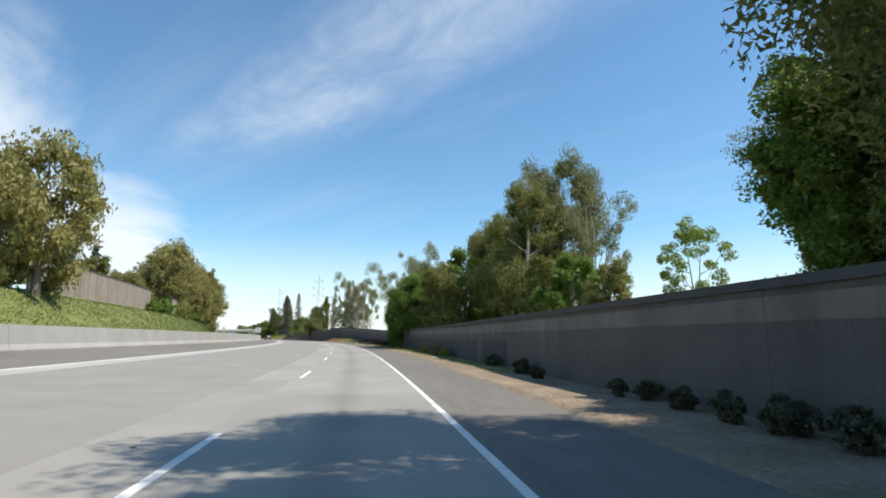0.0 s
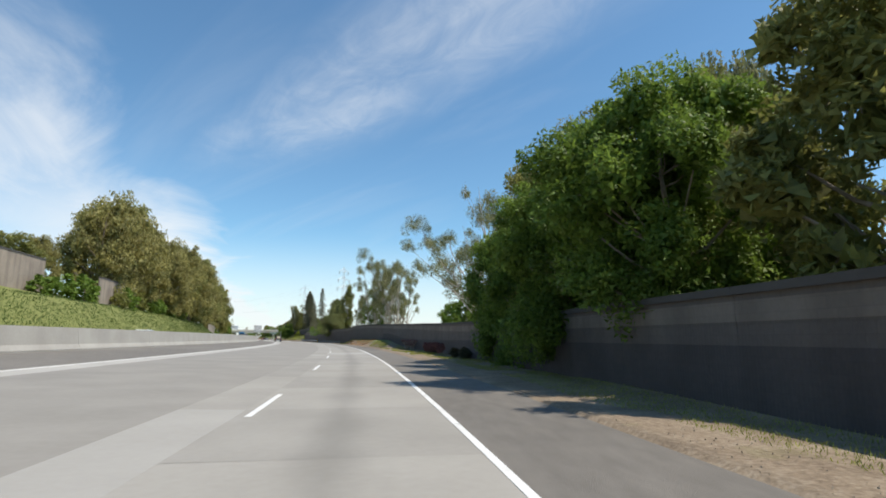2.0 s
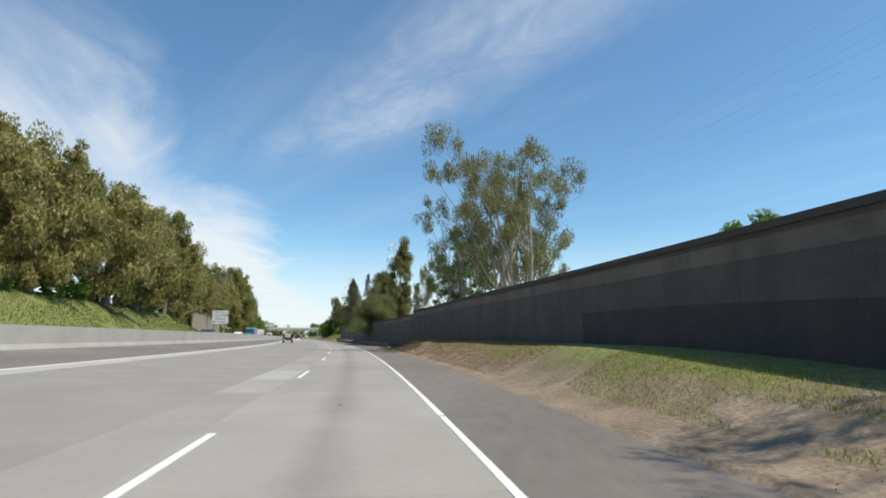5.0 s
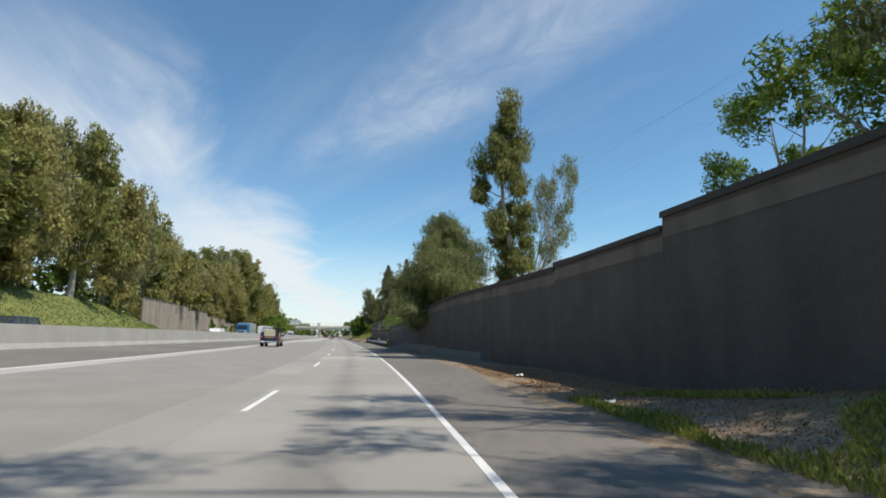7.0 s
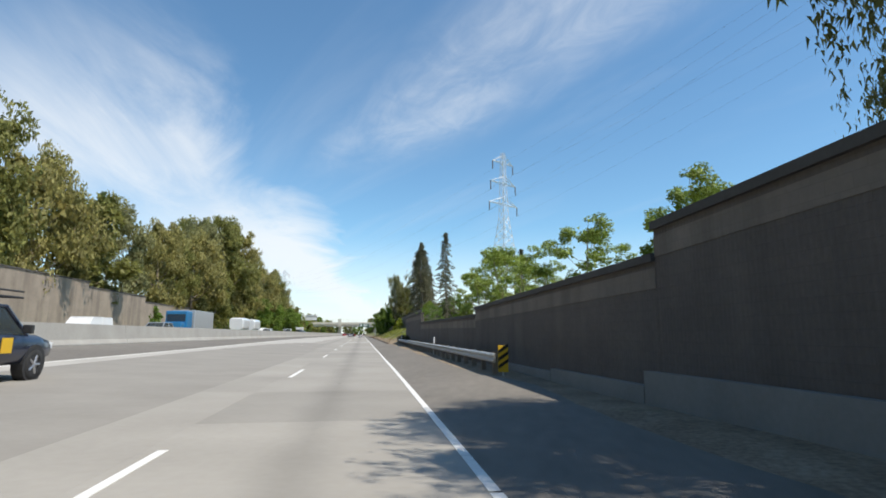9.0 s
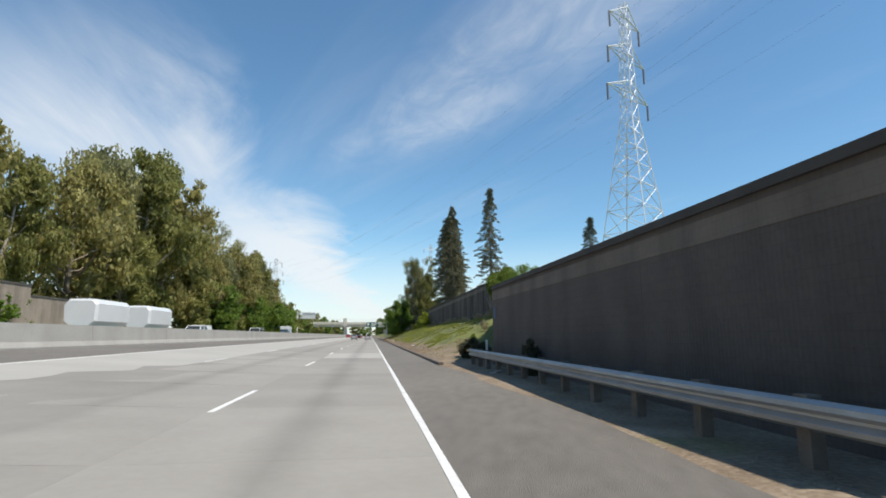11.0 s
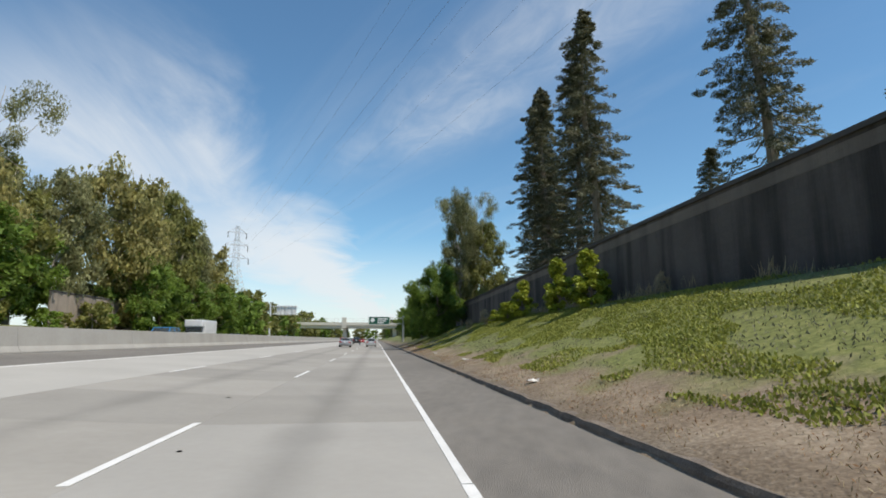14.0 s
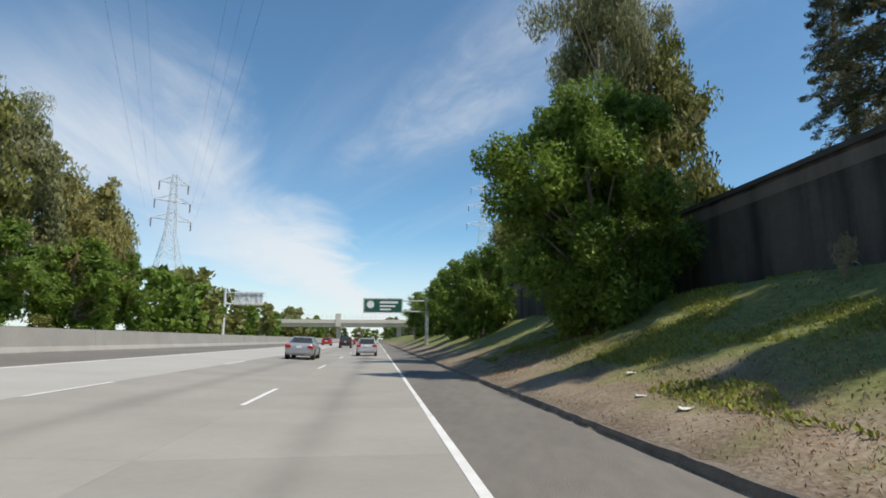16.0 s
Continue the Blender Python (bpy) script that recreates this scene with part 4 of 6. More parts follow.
# right side, behind the sound wall: kind, s, u, z, height, turn, width
RIGHT_TREES = [
    ("olive_fine", 3.6, 7.6, 1, 15.5, 40, 0.85), ("olive_fine", 9.5, 9.6, 1, 8.2, 140, 0.8), ("olive_fine", 4.0, 6.4, 0.5, 9.5, 200, 0.8), ("dense", 9.6, 9.0, 1, 6.8, 30, 0.95), ("far_dense", 6, 9, 1, 7, 120, 0.9), ("spring", 20.5, 12, 1, 5.4, 0, 0.8), ("far_olive", 27, 11.5, 1, 4.3, 80, 0.9), ("far_dense", 33, 12, 1, 5.5, 10, 1.0),
    ("euc", 62, 23, 1, 22.5, 60, 0.85), ("euc_b", 58, 17.5, 1, 18, 10, 1.0), ("euc_open", 55, 25, 1, 17, 100, 0.8), ("euc_b", 70, 19, 1, 17, 200, 1.0), ("far_olive", 50, 17, 1, 8, 10, 1.0), ("far_dense", 78, 16, 1, 13, 10, 1.0), ("far_euc", 80, 19, 1, 17, 300, 0.8),
    ("far_olive", 62, 8.5, 1, 8, 0, 0.9), ("dense", 68, 7.4, 0.3, 9.2, 0, 0.9), ("dense", 73, 7.2, 0.3, 9.2, 120, 0.9), ("dense", 78, 7.4, 0.3, 8.5, 200, 0.9), ("olive_round", 82, 9.5, 1, 9.5, 30, 0.85), ("far_dense", 84, 7.6, 0.5, 7.0, 300, 0.9), ("olive_round", 71, 9.5, 1, 9.8, 77, 0.9), ("olive_round", 78, 9.4, 1, 11.0, 10, 0.85), ("dense", 75, 6.7, -0.5, 5.4, 40, 0.85), ("dense", 80.5, 6.8, -0.5, 5.0, 140, 0.85),
    ("euc_open", 97, 14, 1, 11, 30, 0.6), ("euc_open", 101, 15.5, 1, 12, 200, 0.55), ("olive_round", 85.0, 9.4, 1, 9.4, 50, 0.85), ("dense", 83.5, 6.9, -0.3, 8.0, 250, 0.78), ("euc_lean", 131, 18.5, 1, 17.5, 0, 1.0), ("euc_bare", 124.5, 17.5, 1, 17, 0, 1.0), ("euc_open", 115.5, 17, 1, 21, 20, 0.85), ("euc_open", 110.5, 16, 1, 17, 220, 0.75), ("euc_open", 121, 23, 1, 17, 300, 0.8), ("far_dense", 151, 22, 1, 8.5, 0, 0.8), ("far_dense", 143, 22, 1, 7.5, 50, 0.8), ("far_dense", 162, 22, 1, 7.5, 90, 0.9), ("far_olive", 138, 24, 1, 8, 90, 0.9),
    ("euc_lean", 188.0, 16.0, 1, 21.5, 10, 0.75), ("euc_open", 183.5, 13.0, 1, 20, 150, 0.8), ("euc_open", 187, 17.5, 1, 20, 90, 0.85), ("euc_open", 180, 13.5, 1, 18, 10, 0.9), ("spring_euc", 196.8, 12.0, 1, 13.0, 0, 0.95), ("euc_open", 192.5, 10.8, 1, 17.5, 60, 0.85), ("spring_euc", 200.8, 11.6, 1, 9.0, 200, 0.95), ("spring_euc", 193, 12.5, 1, 11.0, 130, 1.0),
    ("weeping", 233.5, 5.9, 0.2, 9.0, 0, 1.12), ("euc_lean", 225.0, 11.0, 1, 14.5, 200, 0.55), ("euc_tall", 219.3, 7.8, 1.0, 16.5, 0, 0.95), ("weeping", 243.6, 8.35, 3.0, 11.5, 60, 0.80), ("weeping", 239, 6.6, 0.6, 8.6, 200, 0.95),
    ("spring", 262, 8.5, 1, 5.6, 40, 1.1), ("spring", 271, 9, 1, 5.0, 140, 1.2), ("spring", 280, 10, 1, 7.5, 140, 1.2), ("spring", 292, 12, 1, 9, 10, 1.2), ("spring", 256, 10, 1, 6.0, 10, 1.0), ("spring", 286, 9, 1, 5.5, 200, 1.2),
    ("fir", 403.5, 23.9, 3, 31.5, 0, 0.82), ("fir", 417.5, 17.3, 3, 30.5, 60, 1.0), ("fir", 424, 18.8, 3, 29, 160, 1.05), ("fir", 430.5, 17.8, 3, 28.5, 20, 1.0), ("fir", 437, 18.8, 3, 32.5, 100, 1.05), ("fir", 444, 22, 3, 29, 210, 1.1), ("fir", 418, 52, 3, 29, 0, 1.0), ("fir", 396, 15, 3, 8, 0, 1.2),
    ("fir", 452, 25, 3, 24, 45, 0.8), ("euc", 455.0, 11.8, 3, 21, 0, 0.52), ("euc_open", 457, 13, 3, 23, 130, 0.8), ("far_euc_b", 455, 15, 3, 17, 70, 0.8), ("dense", 445.2, 7.1, 0.7, 10.6, 10, 0.82), ("far_dense", 449, 8.5, 1.8, 7.5, 210, 0.9), ("far_dense", 466, 6.8, 1.0, 7.2, 100, 0.9), ("far_dense", 476, 7.0, 1.2, 7.5, 200, 0.9),
    ("far_dense", 490, 7.5, 1.4, 8, 20, 1.0), ("far_euc_b", 470, 14, 3, 11, 20, 0.9), ("far_dense", 510, 8, 1.4, 9, 70, 1.0), ("far_dense", 530, 8, 1.4, 9, 170, 1.0), ("tiny_fir", 520, 22, 2, 20, 0, 0.8), ("far_olive", 550, 10, 1.4, 9, 20, 1.0)]
for k, s, u, z, h, turn, wide in RIGHT_TREES:
    plant(k, s, u, z, h, turn, wide, "trees behind the sound wall")

rng = random.Random(21)
LEFT = [("far_brown", 40, -37, 13), ("far_olive", 46, -41, 11), ("far_brown", 69, -36, 18.5), ("far_brown_b", 66, -39, 15), ("far_olive", 112, -45, 9), ("tiny_fir", 122, -48, 13), ("far_olive", 110, -48, 8), ("far_euc_b", 121, -49, 9), ("far_brown", 131, -47, 8), ("far_olive", 140, -47, 9), ("far_brown_b", 149, -47, 10), ("far_olive", 100, -46, 8), ("far_euc_b", 88, -48, 8),
        ("far_brown", 156, -41, 17), ("far_brown", 162, -40, 20), ("far_brown_b", 170, -40, 18), ("far_olive", 176, -44, 21), ("far_brown", 179, -40, 17), ("far_brown", 186, -41, 20), ("far_brown_b", 195, -38, 18), ("far_brown", 203, -37, 19), ("far_olive", 210, -40, 16), ("far_euc", 214, -38, 20), ("far_brown", 224, -36, 18),
        ("far_euc_b", 232, -38, 21), ("far_olive", 240, -36, 17), ("far_brown_b", 248, -37, 20), ("far_euc", 256, -39, 22), ("far_euc_b", 264, -37, 24), ("far_brown", 274, -37, 20), ("far_euc", 284, -38, 19), ("far_euc_b", 296, -39, 20), ("far_brown", 308, -39, 17), ("far_olive", 318, -40, 15), ("far_euc", 330, -40, 17), ("far_brown_b", 344, -38, 17),
        ("far_euc_b", 356, -40, 17), ("far_brown", 366, -38, 19.5), ("far_euc", 376, -40, 25.5), ("far_olive", 372, -35, 12), ("far_euc_b", 386, -38, 29), ("far_brown", 394, -38, 27), ("far_euc", 402, -40, 26), ("far_euc_b", 409, -51, 34), ("euc_open", 432, -44, 28.5), ("euc_open", 506, -58, 37), ("far_brown_b", 541, -57, 29), ("far_olive", 398, -34, 12), ("far_euc_b", 412, -38, 19), ("far_dense", 420, -34, 11), ("far_brown_b", 424, -38, 19), ("far_olive", 436, -43, 20), ("far_euc", 446, -41, 21),
        ("far_dense", 441, -43, 13), ("far_dense", 458, -36, 12), ("far_brown", 458, -40, 25), ("far_dense", 466, -36, 11), ("far_euc_b", 474, -40, 26), ("far_dense", 478, -35, 10), ("far_euc", 486, -40, 24.5), ("far_brown", 496, -39, 20), ("far_dense", 492, -35, 11), ("far_dense", 504, -36, 11), ("far_euc_b", 508, -42, 17), ("tiny_dense", 518, -36, 11), ("tiny_dense", 532, -36, 11),
        ("tiny_round", 540, -38, 14), ("tiny_dense", 548, -38, 10), ("tiny_round", 566, -38, 12), ("tiny_dense", 584, -38, 10), ("tiny_round", 604, -38, 11), ("tiny_dense", 626, -38, 10)]
for k, s, u, h in LEFT:
    h += float(np.interp(s, [262, 300, 330, 360, 410], [0, 3.4, 3.3, 2.2, 0]))
    plant(k, s, u, left_z(s, u) - 0.3, h, rng.uniform(0, 360), rng.uniform(0.92, 1.1) * (1.0 if h < 19 else 0.86), "trees on the far verge")
# the tree line beyond the bend
for i in range(30):
    s, u = rng.uniform(480, 660), rng.uniform(14, 55)
    k = rng.choice(["far_olive", "far_euc", "far_dense", "far_euc_b", "tiny_fir"]) if s < 580 else rng.choice(["tiny_fir", "tiny_fir", "tiny_round"])
    plant(k, s, u, 2, rng.uniform(11, 19), rng.uniform(0, 360), 0.9, "trees beyond the bend")
# the distance
for i, s in enumerate(range(700, 1080, 22)):
    for u in (-75, -48, 14, 30):
        k = "tiny_fir" if rng.random() < 0.5 else rng.choice(["tiny_round", "tiny_dense"])
        plant(k, s + rng.uniform(-8, 8), u + rng.uniform(-6, 6), 2, rng.uniform(10, 19), rng.uniform(0, 360), 1.0, "distant trees")
for i in range(34):
    plant(rng.choice(["tiny_round", "tiny_dense", "tiny_round", "tiny_fir"]), rng.uniform(1000, 1120), -170 + i * 8.5 + rng.uniform(-3, 3), 0, rng.uniform(11, 18), rng.uniform(0, 360), 1.5, "distant trees")
# ================= walls on the far verge =================
far_wall = empty("verge_wall", Matrix.Identity(4), "tan masonry wall along the far verge", "wall", kind="structure")
M["tan_block"] = mat("tan_block", [(0.25, 0.205, 0.165), (0.33, 0.275, 0.22)], 0.6, 0.9, 0.25, 30)
block_courses(M["tan_block"], 0.3)
for a0, a1, u, z0, z1 in ((76, 86, -40, 6.5, 11.2), (86, 134, -40, 7.0, 11.4), (148, 168, -38, 6.5, 10.6), (284, 312, -34.5, 1.0, 7.6), (312, 330, -34.5, 1.0, 7.0), (330, 352, -34.5, 1.0, 6.2),
                          (352, 384, -34.5, 1.0, 5.2), (440, 462, -38, 1.5, 6.8)):
    for i in range(int((a1 - a0) / 8) or 1):
        n = int((a1 - a0) / 8) or 1
        b0, b1 = a0 + (a1 - a0) * i / n, a0 + (a1 - a0) * (i + 1) / n - 0.01
        strip("wall_panel", [b0, b1], lambda s: [(u - 0.2, z0), (u, z0), (u, z1), (u - 0.2, z1)], M["tan_block"], far_wall)
        strip("wall_cap", [b0, b1], lambda s: [(u - 0.28, z1), (u + 0.08, z1), (u + 0.08, z1 + 0.16), (u - 0.28, z1 + 0.16)], M["cap"], far_wall)

# ================= guard rail and marker =================
guard_rail = empty("guard_rail", set_at(258, 3.2), "galvanised steel guard rail on timber posts", "guard rail")
inv = guard_rail.matrix_basis.inverted()


def rail_u(s):
    return float(np.interp(s, [257, 300, 319], [3.15, 3.6, 3.95]))


W_BEAM = [(0.0, 0.0), (-0.07, 0.04), (-0.08, 0.09), (0.0, 0.14), (0.0, 0.17), (-0.08, 0.22), (-0.07, 0.27), (0.0, 0.31), (0.02, 0.31), (0.02, 0.0)]
beam = strip("beam", stations(257.5, 319, 2.0), lambda s: [(rail_u(s) + a, 0.40 + b) for a, b in W_BEAM], M["galvanised"], guard_rail)
beam.matrix_basis = inv
for i in range(33):
    s = 258 + i * 1.9
    bm = bmesh.new()
    box(bm, 0.03, 0.2, -0.09, 0.09, -0.4, 0.74)
    post = part("post", bm, M["wood_post"], guard_rail)
    post.matrix_basis = inv @ set_at(s, rail_u(s))
marker = empty("object_marker", set_at(257.2, 3.35), "yellow and black striped object marker on a post", "road marker")
bm = bmesh.new()
box(bm, -0.03, 0.03, -0.03, 0.03, -0.3, 0.35)
part("post", bm, M["galvanised"], marker)
bm = bmesh.new()
box(bm, -0.17, 0.17, -0.06, -0.035, 0.12, 0.98, 0.01)
plate = part("plate", bm, M["sign_yellow"], marker)
for i in range(3):
    bm = bmesh.new()
    z = 0.22 + i * 0.24
    vs = [bm.verts.new(v) for v in ((-0.165, -0.066, z), (0.165, -0.066, z + 0.22), (0.165, -0.066, z + 0.34), (-0.165, -0.066, z + 0.12))]
    bm.faces.new(vs)
    bmesh.ops.solidify(bm, geom=bm.faces[:], thickness=0.004)
    part("stripe", bm, M["sign_black"], plate)
for s, u in ((316.3, 4.2), (276, 3.5)):
    paddle = empty("guide_post", set_at(s, u), "slim white marker post behind the guard rail", "road marker")
    bm = bmesh.new()
    box(bm, -0.05, 0.05, -0.02, 0.02, -0.3, 1.15, 0.008)
    part("post", bm, M["sign_white"], paddle)


# ================= signs =================
def text_mesh(body, size):
    cu = bpy.data.curves.new("text", "FONT")
    cu.body, cu.size, cu.extrude, cu.align_x, cu.align_y = body, size, 0.004, "CENTER", "CENTER"
    ob = bpy.data.objects.new("text", cu)
    scene.collection.objects.link(ob)
    bpy.context.view_layer.update()
    me = bpy.data.meshes.new_from_object(ob)
    bpy.data.objects.remove(ob)
    return me


carpool = empty("carpool_sign", set_at(209, -17.4, MEDIAN_Z), "white regulatory carpool sign on a post behind the barrier", "road sign")
bm = bmesh.new()
box(bm, -0.06, 0.06, -0.06, 0.06, -0.2, 2.6)
part("post", bm, M["wood_post"], carpool)
bm = bmesh.new()
box(bm, -0.98, 0.98, -0.10, -0.065, 2.35, 4.05, 0.02)
face = part("panel", bm, M["sign_white"], carpool)
for i, words in enumerate(("CARPOOL IS", "2 OR MORE", "PERSONS", "PER VEHICLE")):
    me = text_mesh(words, 0.40 if i == 1 else 0.32)
    as_thing("lettering", me, M["sign_black"], face, m=Matrix.Translation((0, -0.106, 3.80 - i * 0.40)) @ Matrix.Rotation(radians(90), 4, "X"))

green = empty("overhead_guide_sign", set_at(488, 0), "green overhead guide sign on a steel cantilever", "road sign")
bm = bmesh.new()
tube(bm, [(4.6, 0.3, -0.3), (4.6, 0.3, 6.2)], 0.22, 12)
part("pole", bm, M["galvanised"], green)
bm = bmesh.new()
for z in (4.55, 5.75):
    tube(bm, [(4.6, 0.3, z), (-2.6, 0.3, z)], 0.07, 8)
part("arm", bm, M["galvanised"], green)
bm = bmesh.new()
box(bm, -2.6, 1.8, -0.04, 0.0, 4.35, 6.0, 0.02)
panel = part("panel", bm, M["sign_green"], green)
bm = bmesh.new()
for x0, x1, z0, z1 in ((-2.55, 1.75, 4.38, 4.44), (-2.55, 1.75, 5.91, 5.97), (-2.55, -2.49, 4.38, 5.97), (1.69, 1.75, 4.38, 5.97)):
    box(bm, x0, x1, -0.055, -0.042, z0, z1)
part("border", bm, M["sign_white"], panel)
for x0, x1, z0, z1 in ((-0.75, 1.3, 5.42, 5.66), (-0.75, 1.0, 5.02, 5.22), (-0.75, 0.5, 4.66, 4.84)):
    bm = bmesh.new()
    box(bm, x0, x1, -0.055, -0.042, z0, z1)
    part("lettering_bar", bm, M["sign_white"], panel)
bm = bmesh.new()
tube(bm, [(-1.8, -0.042, 5.3), (-1.8, -0.056, 5.3)], 0.42, 20)
part("route_shield", bm, M["sign_white"], panel)

gantry = empty("cantilever_sign", set_at(550, -34.2, left_z(550, -34.2)), "back of a pale overhead sign on a tall steel pole", "road sign")
bm = bmesh.new()
tube(bm, [(0, 0, -0.5), (0, 0, 10.5)], [0.35, 0.26], 12)
part("pole", bm, M["white_steel"], gantry)
bm = bmesh.new()
for z in (7.2, 9.6):
    tube(bm, [(0, 0, z), (8.3, 0, z)], 0.12, 8)
for i in range(5):
    tube(bm, [(i * 1.9, 0, 7.2), (i * 1.9 + 0.95, 0, 9.6), (i * 1.9 + 1.7, 0, 7.2)], 0.06, 6)
part("arm", bm, M["white_steel"], gantry)
bm = bmesh.new()
box(bm, 1.9, 8.0, 0.2, 0.26, 6.9, 9.9, 0.02)
part("panel", bm, M["sign_white"], gantry, "plain pale back of the sign")
bm = bmesh.new()
for i in range(6):
    box(bm, 2.3 + i * 1.05, 2.4 + i * 1.05, 0.14, 0.2, 6.9, 9.9)
part("stiffeners", bm, M["galvanised"], gantry)

# ================= the overpass =================
overpass = empty("overpass", set_at(680, 0), "pale concrete road bridge over the freeway", "bridge", kind="structure")
bm = bmesh.new()
box(bm, -70, 40, 0, 11, 7.3, 8.9, 0.08)
part("girder", bm, M["bridge"], overpass)
bm = bmesh.new()
box(bm, -70, 40, -1.0, 12, 8.9, 9.3, 0.05)
part("deck", bm, M["bridge"], overpass)
for y in (-0.95, 11.7):
    bm = bmesh.new()
    box(bm, -70, 40, y, y + 0.25, 9.3, 10.5, 0.03)
    part("parapet", bm, M["bridge"], overpass)
for x in (-18.7, -49, 9):
    bm = bmesh.new()
    box(bm, x - 1.0, x + 1.0, 3.0, 8.0, -0.5, 7.3, 0.25)
    part("pier", bm, M["bridge"], overpass)
bm = bmesh.new()
for i in range(56):
    tube(bm, [(-70 + i * 2, -0.85, 10.4), (-70 + i * 2, -0.85, 12.6)], 0.04, 5)
for z in (10.5, 11.5, 12.6):
    tube(bm, [(-70, -0.85, z), (40, -0.85, z)], 0.03, 5)
part("fence", bm, M["galvanised"], overpass, "grey chain-link fence posts and rails")
bm = bmesh.new()
box(bm, -19.9, -17.5, -1.3, -0.9, 7.3, 13.2, 0.05)
part("bay", bm, M["bridge"], overpass)
for sx in (-1, 1):
    bm = bmesh.new()
    x0, x1 = (-95, -52) if sx < 0 else (13, 60)
    vs = [bm.verts.new(v) for v in ((x0, -6, -0.2), (x1, -6, -0.2), (x1, 16, -0.2), (x0, 16, -0.2), (x0 + (0 if sx < 0 else 10), -2, 8.5), (x1 - (10 if sx < 0 else 0), -2, 8.5), (x1 - (10 if sx < 0 else 0), 12, 8.5), (x0 + (0 if sx < 0 else 10), 12, 8.5))]
    for q in ((0, 1, 5, 4), (1, 2, 6, 5), (2, 3, 7, 6), (3, 0, 4, 7), (4, 5, 6, 7)):
        bm.faces.new([vs[k] for k in q])
    part("abutment", bm, M["ground"], overpass)


# ================= pylons and cables =================
def pylon_mesh(h, w):
    bm = bmesh.new()
    def half(z):
        return w / 2 * (1 - 0.80 * min(1, z / (h * 0.62))) if z < h * 0.62 else w / 2 * 0.20 * (1 - 0.55 * (z - h * 0.62) / (h * 0.38))
    levels = [h * k for k in (0, 0.10, 0.19, 0.27, 0.34, 0.41, 0.47, 0.52, 0.57, 0.62, 0.67, 0.72, 0.77, 0.82, 0.87, 0.91, 0.95, 1)]
    corners = ((-1, -1), (1, -1), (1, 1), (-1, 1))
    for z0, z1 in zip(levels, levels[1:]):
        a, b = half(z0), half(z1)
        r = 0.065 if z0 < h * 0.6 else 0.05
        for k in range(4):
            c, d = corners[k], corners[(k + 1) % 4]
            tube(bm, [(c[0] * a, c[1] * a, z0), (c[0] * b, c[1] * b, z1)], r, 4, cap=False)
            tube(bm, [(c[0] * a, c[1] * a, z0), (d[0] * b, d[1] * b, z1)], r * 0.55, 4, cap=False)
            tube(bm, [(d[0] * a, d[1] * a, z0), (c[0] * b, c[1] * b, z1)], r * 0.55, 4, cap=False)
            tube(bm, [(c[0] * b, c[1] * b, z1), (d[0] * b, d[1] * b, z1)], r * 0.55, 4, cap=False)
    return bm


ARMS = ((0.70, 0.19), (0.82, 0.17), (0.94, 0.14))


def pylon(s, u, z, h, turn, w):
    root = empty("transmission_tower", set_at(s, u, z, turn), "pale galvanised lattice transmission tower with three cross-arms", "pylon", "transmission towers")
    part("lattice", pylon_mesh(h, w), M["white_steel"], root)
    for k, reach in ARMS:
        for sx in (-1, 1):
            bm = bmesh.new()
            x = sx * reach * h * 0.62
            for y in (-0.5, 0.5):
                tube(bm, [(0, y, k * h), (x, 0, k * h)], 0.06, 4)
                tube(bm, [(0, y, k * h + 1.6), (x, 0, k * h)], 0.06, 4)
            arm = part("cross_arm", bm, M["white_steel"], root)
            bm = bmesh.new()
            tube(bm, [(x, 0, k * h), (x, 0, k * h - 1.8)], 0.12, 6)
            part("insulator", bm, M["wire"], arm)
    bpy.context.view_layer.update()
    return [root.matrix_world @ Vector((sx * reach * h * 0.62, 0, k * h - 1.8)) for k, reach in ARMS for sx in (-1, 1)]


near_ends = pylon(347.2, 27.2, 2, 37, 35, 7.4)
left_ends = pylon(540, -43, 3, 32, 35, 9.0)
pylon(590, 31, 3, 48, 20, 10.5)
back_ends = [at(130, 62, 44), at(130, 70, 44), at(130, 62, 39), at(130, 70, 39), at(130, 62, 34), at(130, 70, 34)]


def cables(a_ends, b_ends, sag):
    for a, b in zip(a_ends, b_ends):
        bm = bmesh.new()
        pts = [a.lerp(b, i / 14) - Vector((0, 0, sag * 4 * (i / 14) * (1 - i / 14))) for i in range(15)]
        tube(bm, pts, 0.007, 4)
        part("power_cable", bm, M["wire"], None, label="thin sagging overhead power cable between towers", category="cable", group="power cables")


cables(near_ends, left_ends, 5.0)
cables(near_ends, back_ends, 5.0)


# ================= bushes and ground plants =================
def bush_kind(name, seed, leafmat, height, r, lo, n, leaves, leaf, mode="round"):
    KINDS[name] = (tree_meshes(seed, "bark", leafmat, height=height, profile=ball(r, lo), n_clumps=n, clump_r=r * 0.36, leaves=leaves, leaf=leaf, mode=mode, trunk_r=0.05, fork=0.05), height)


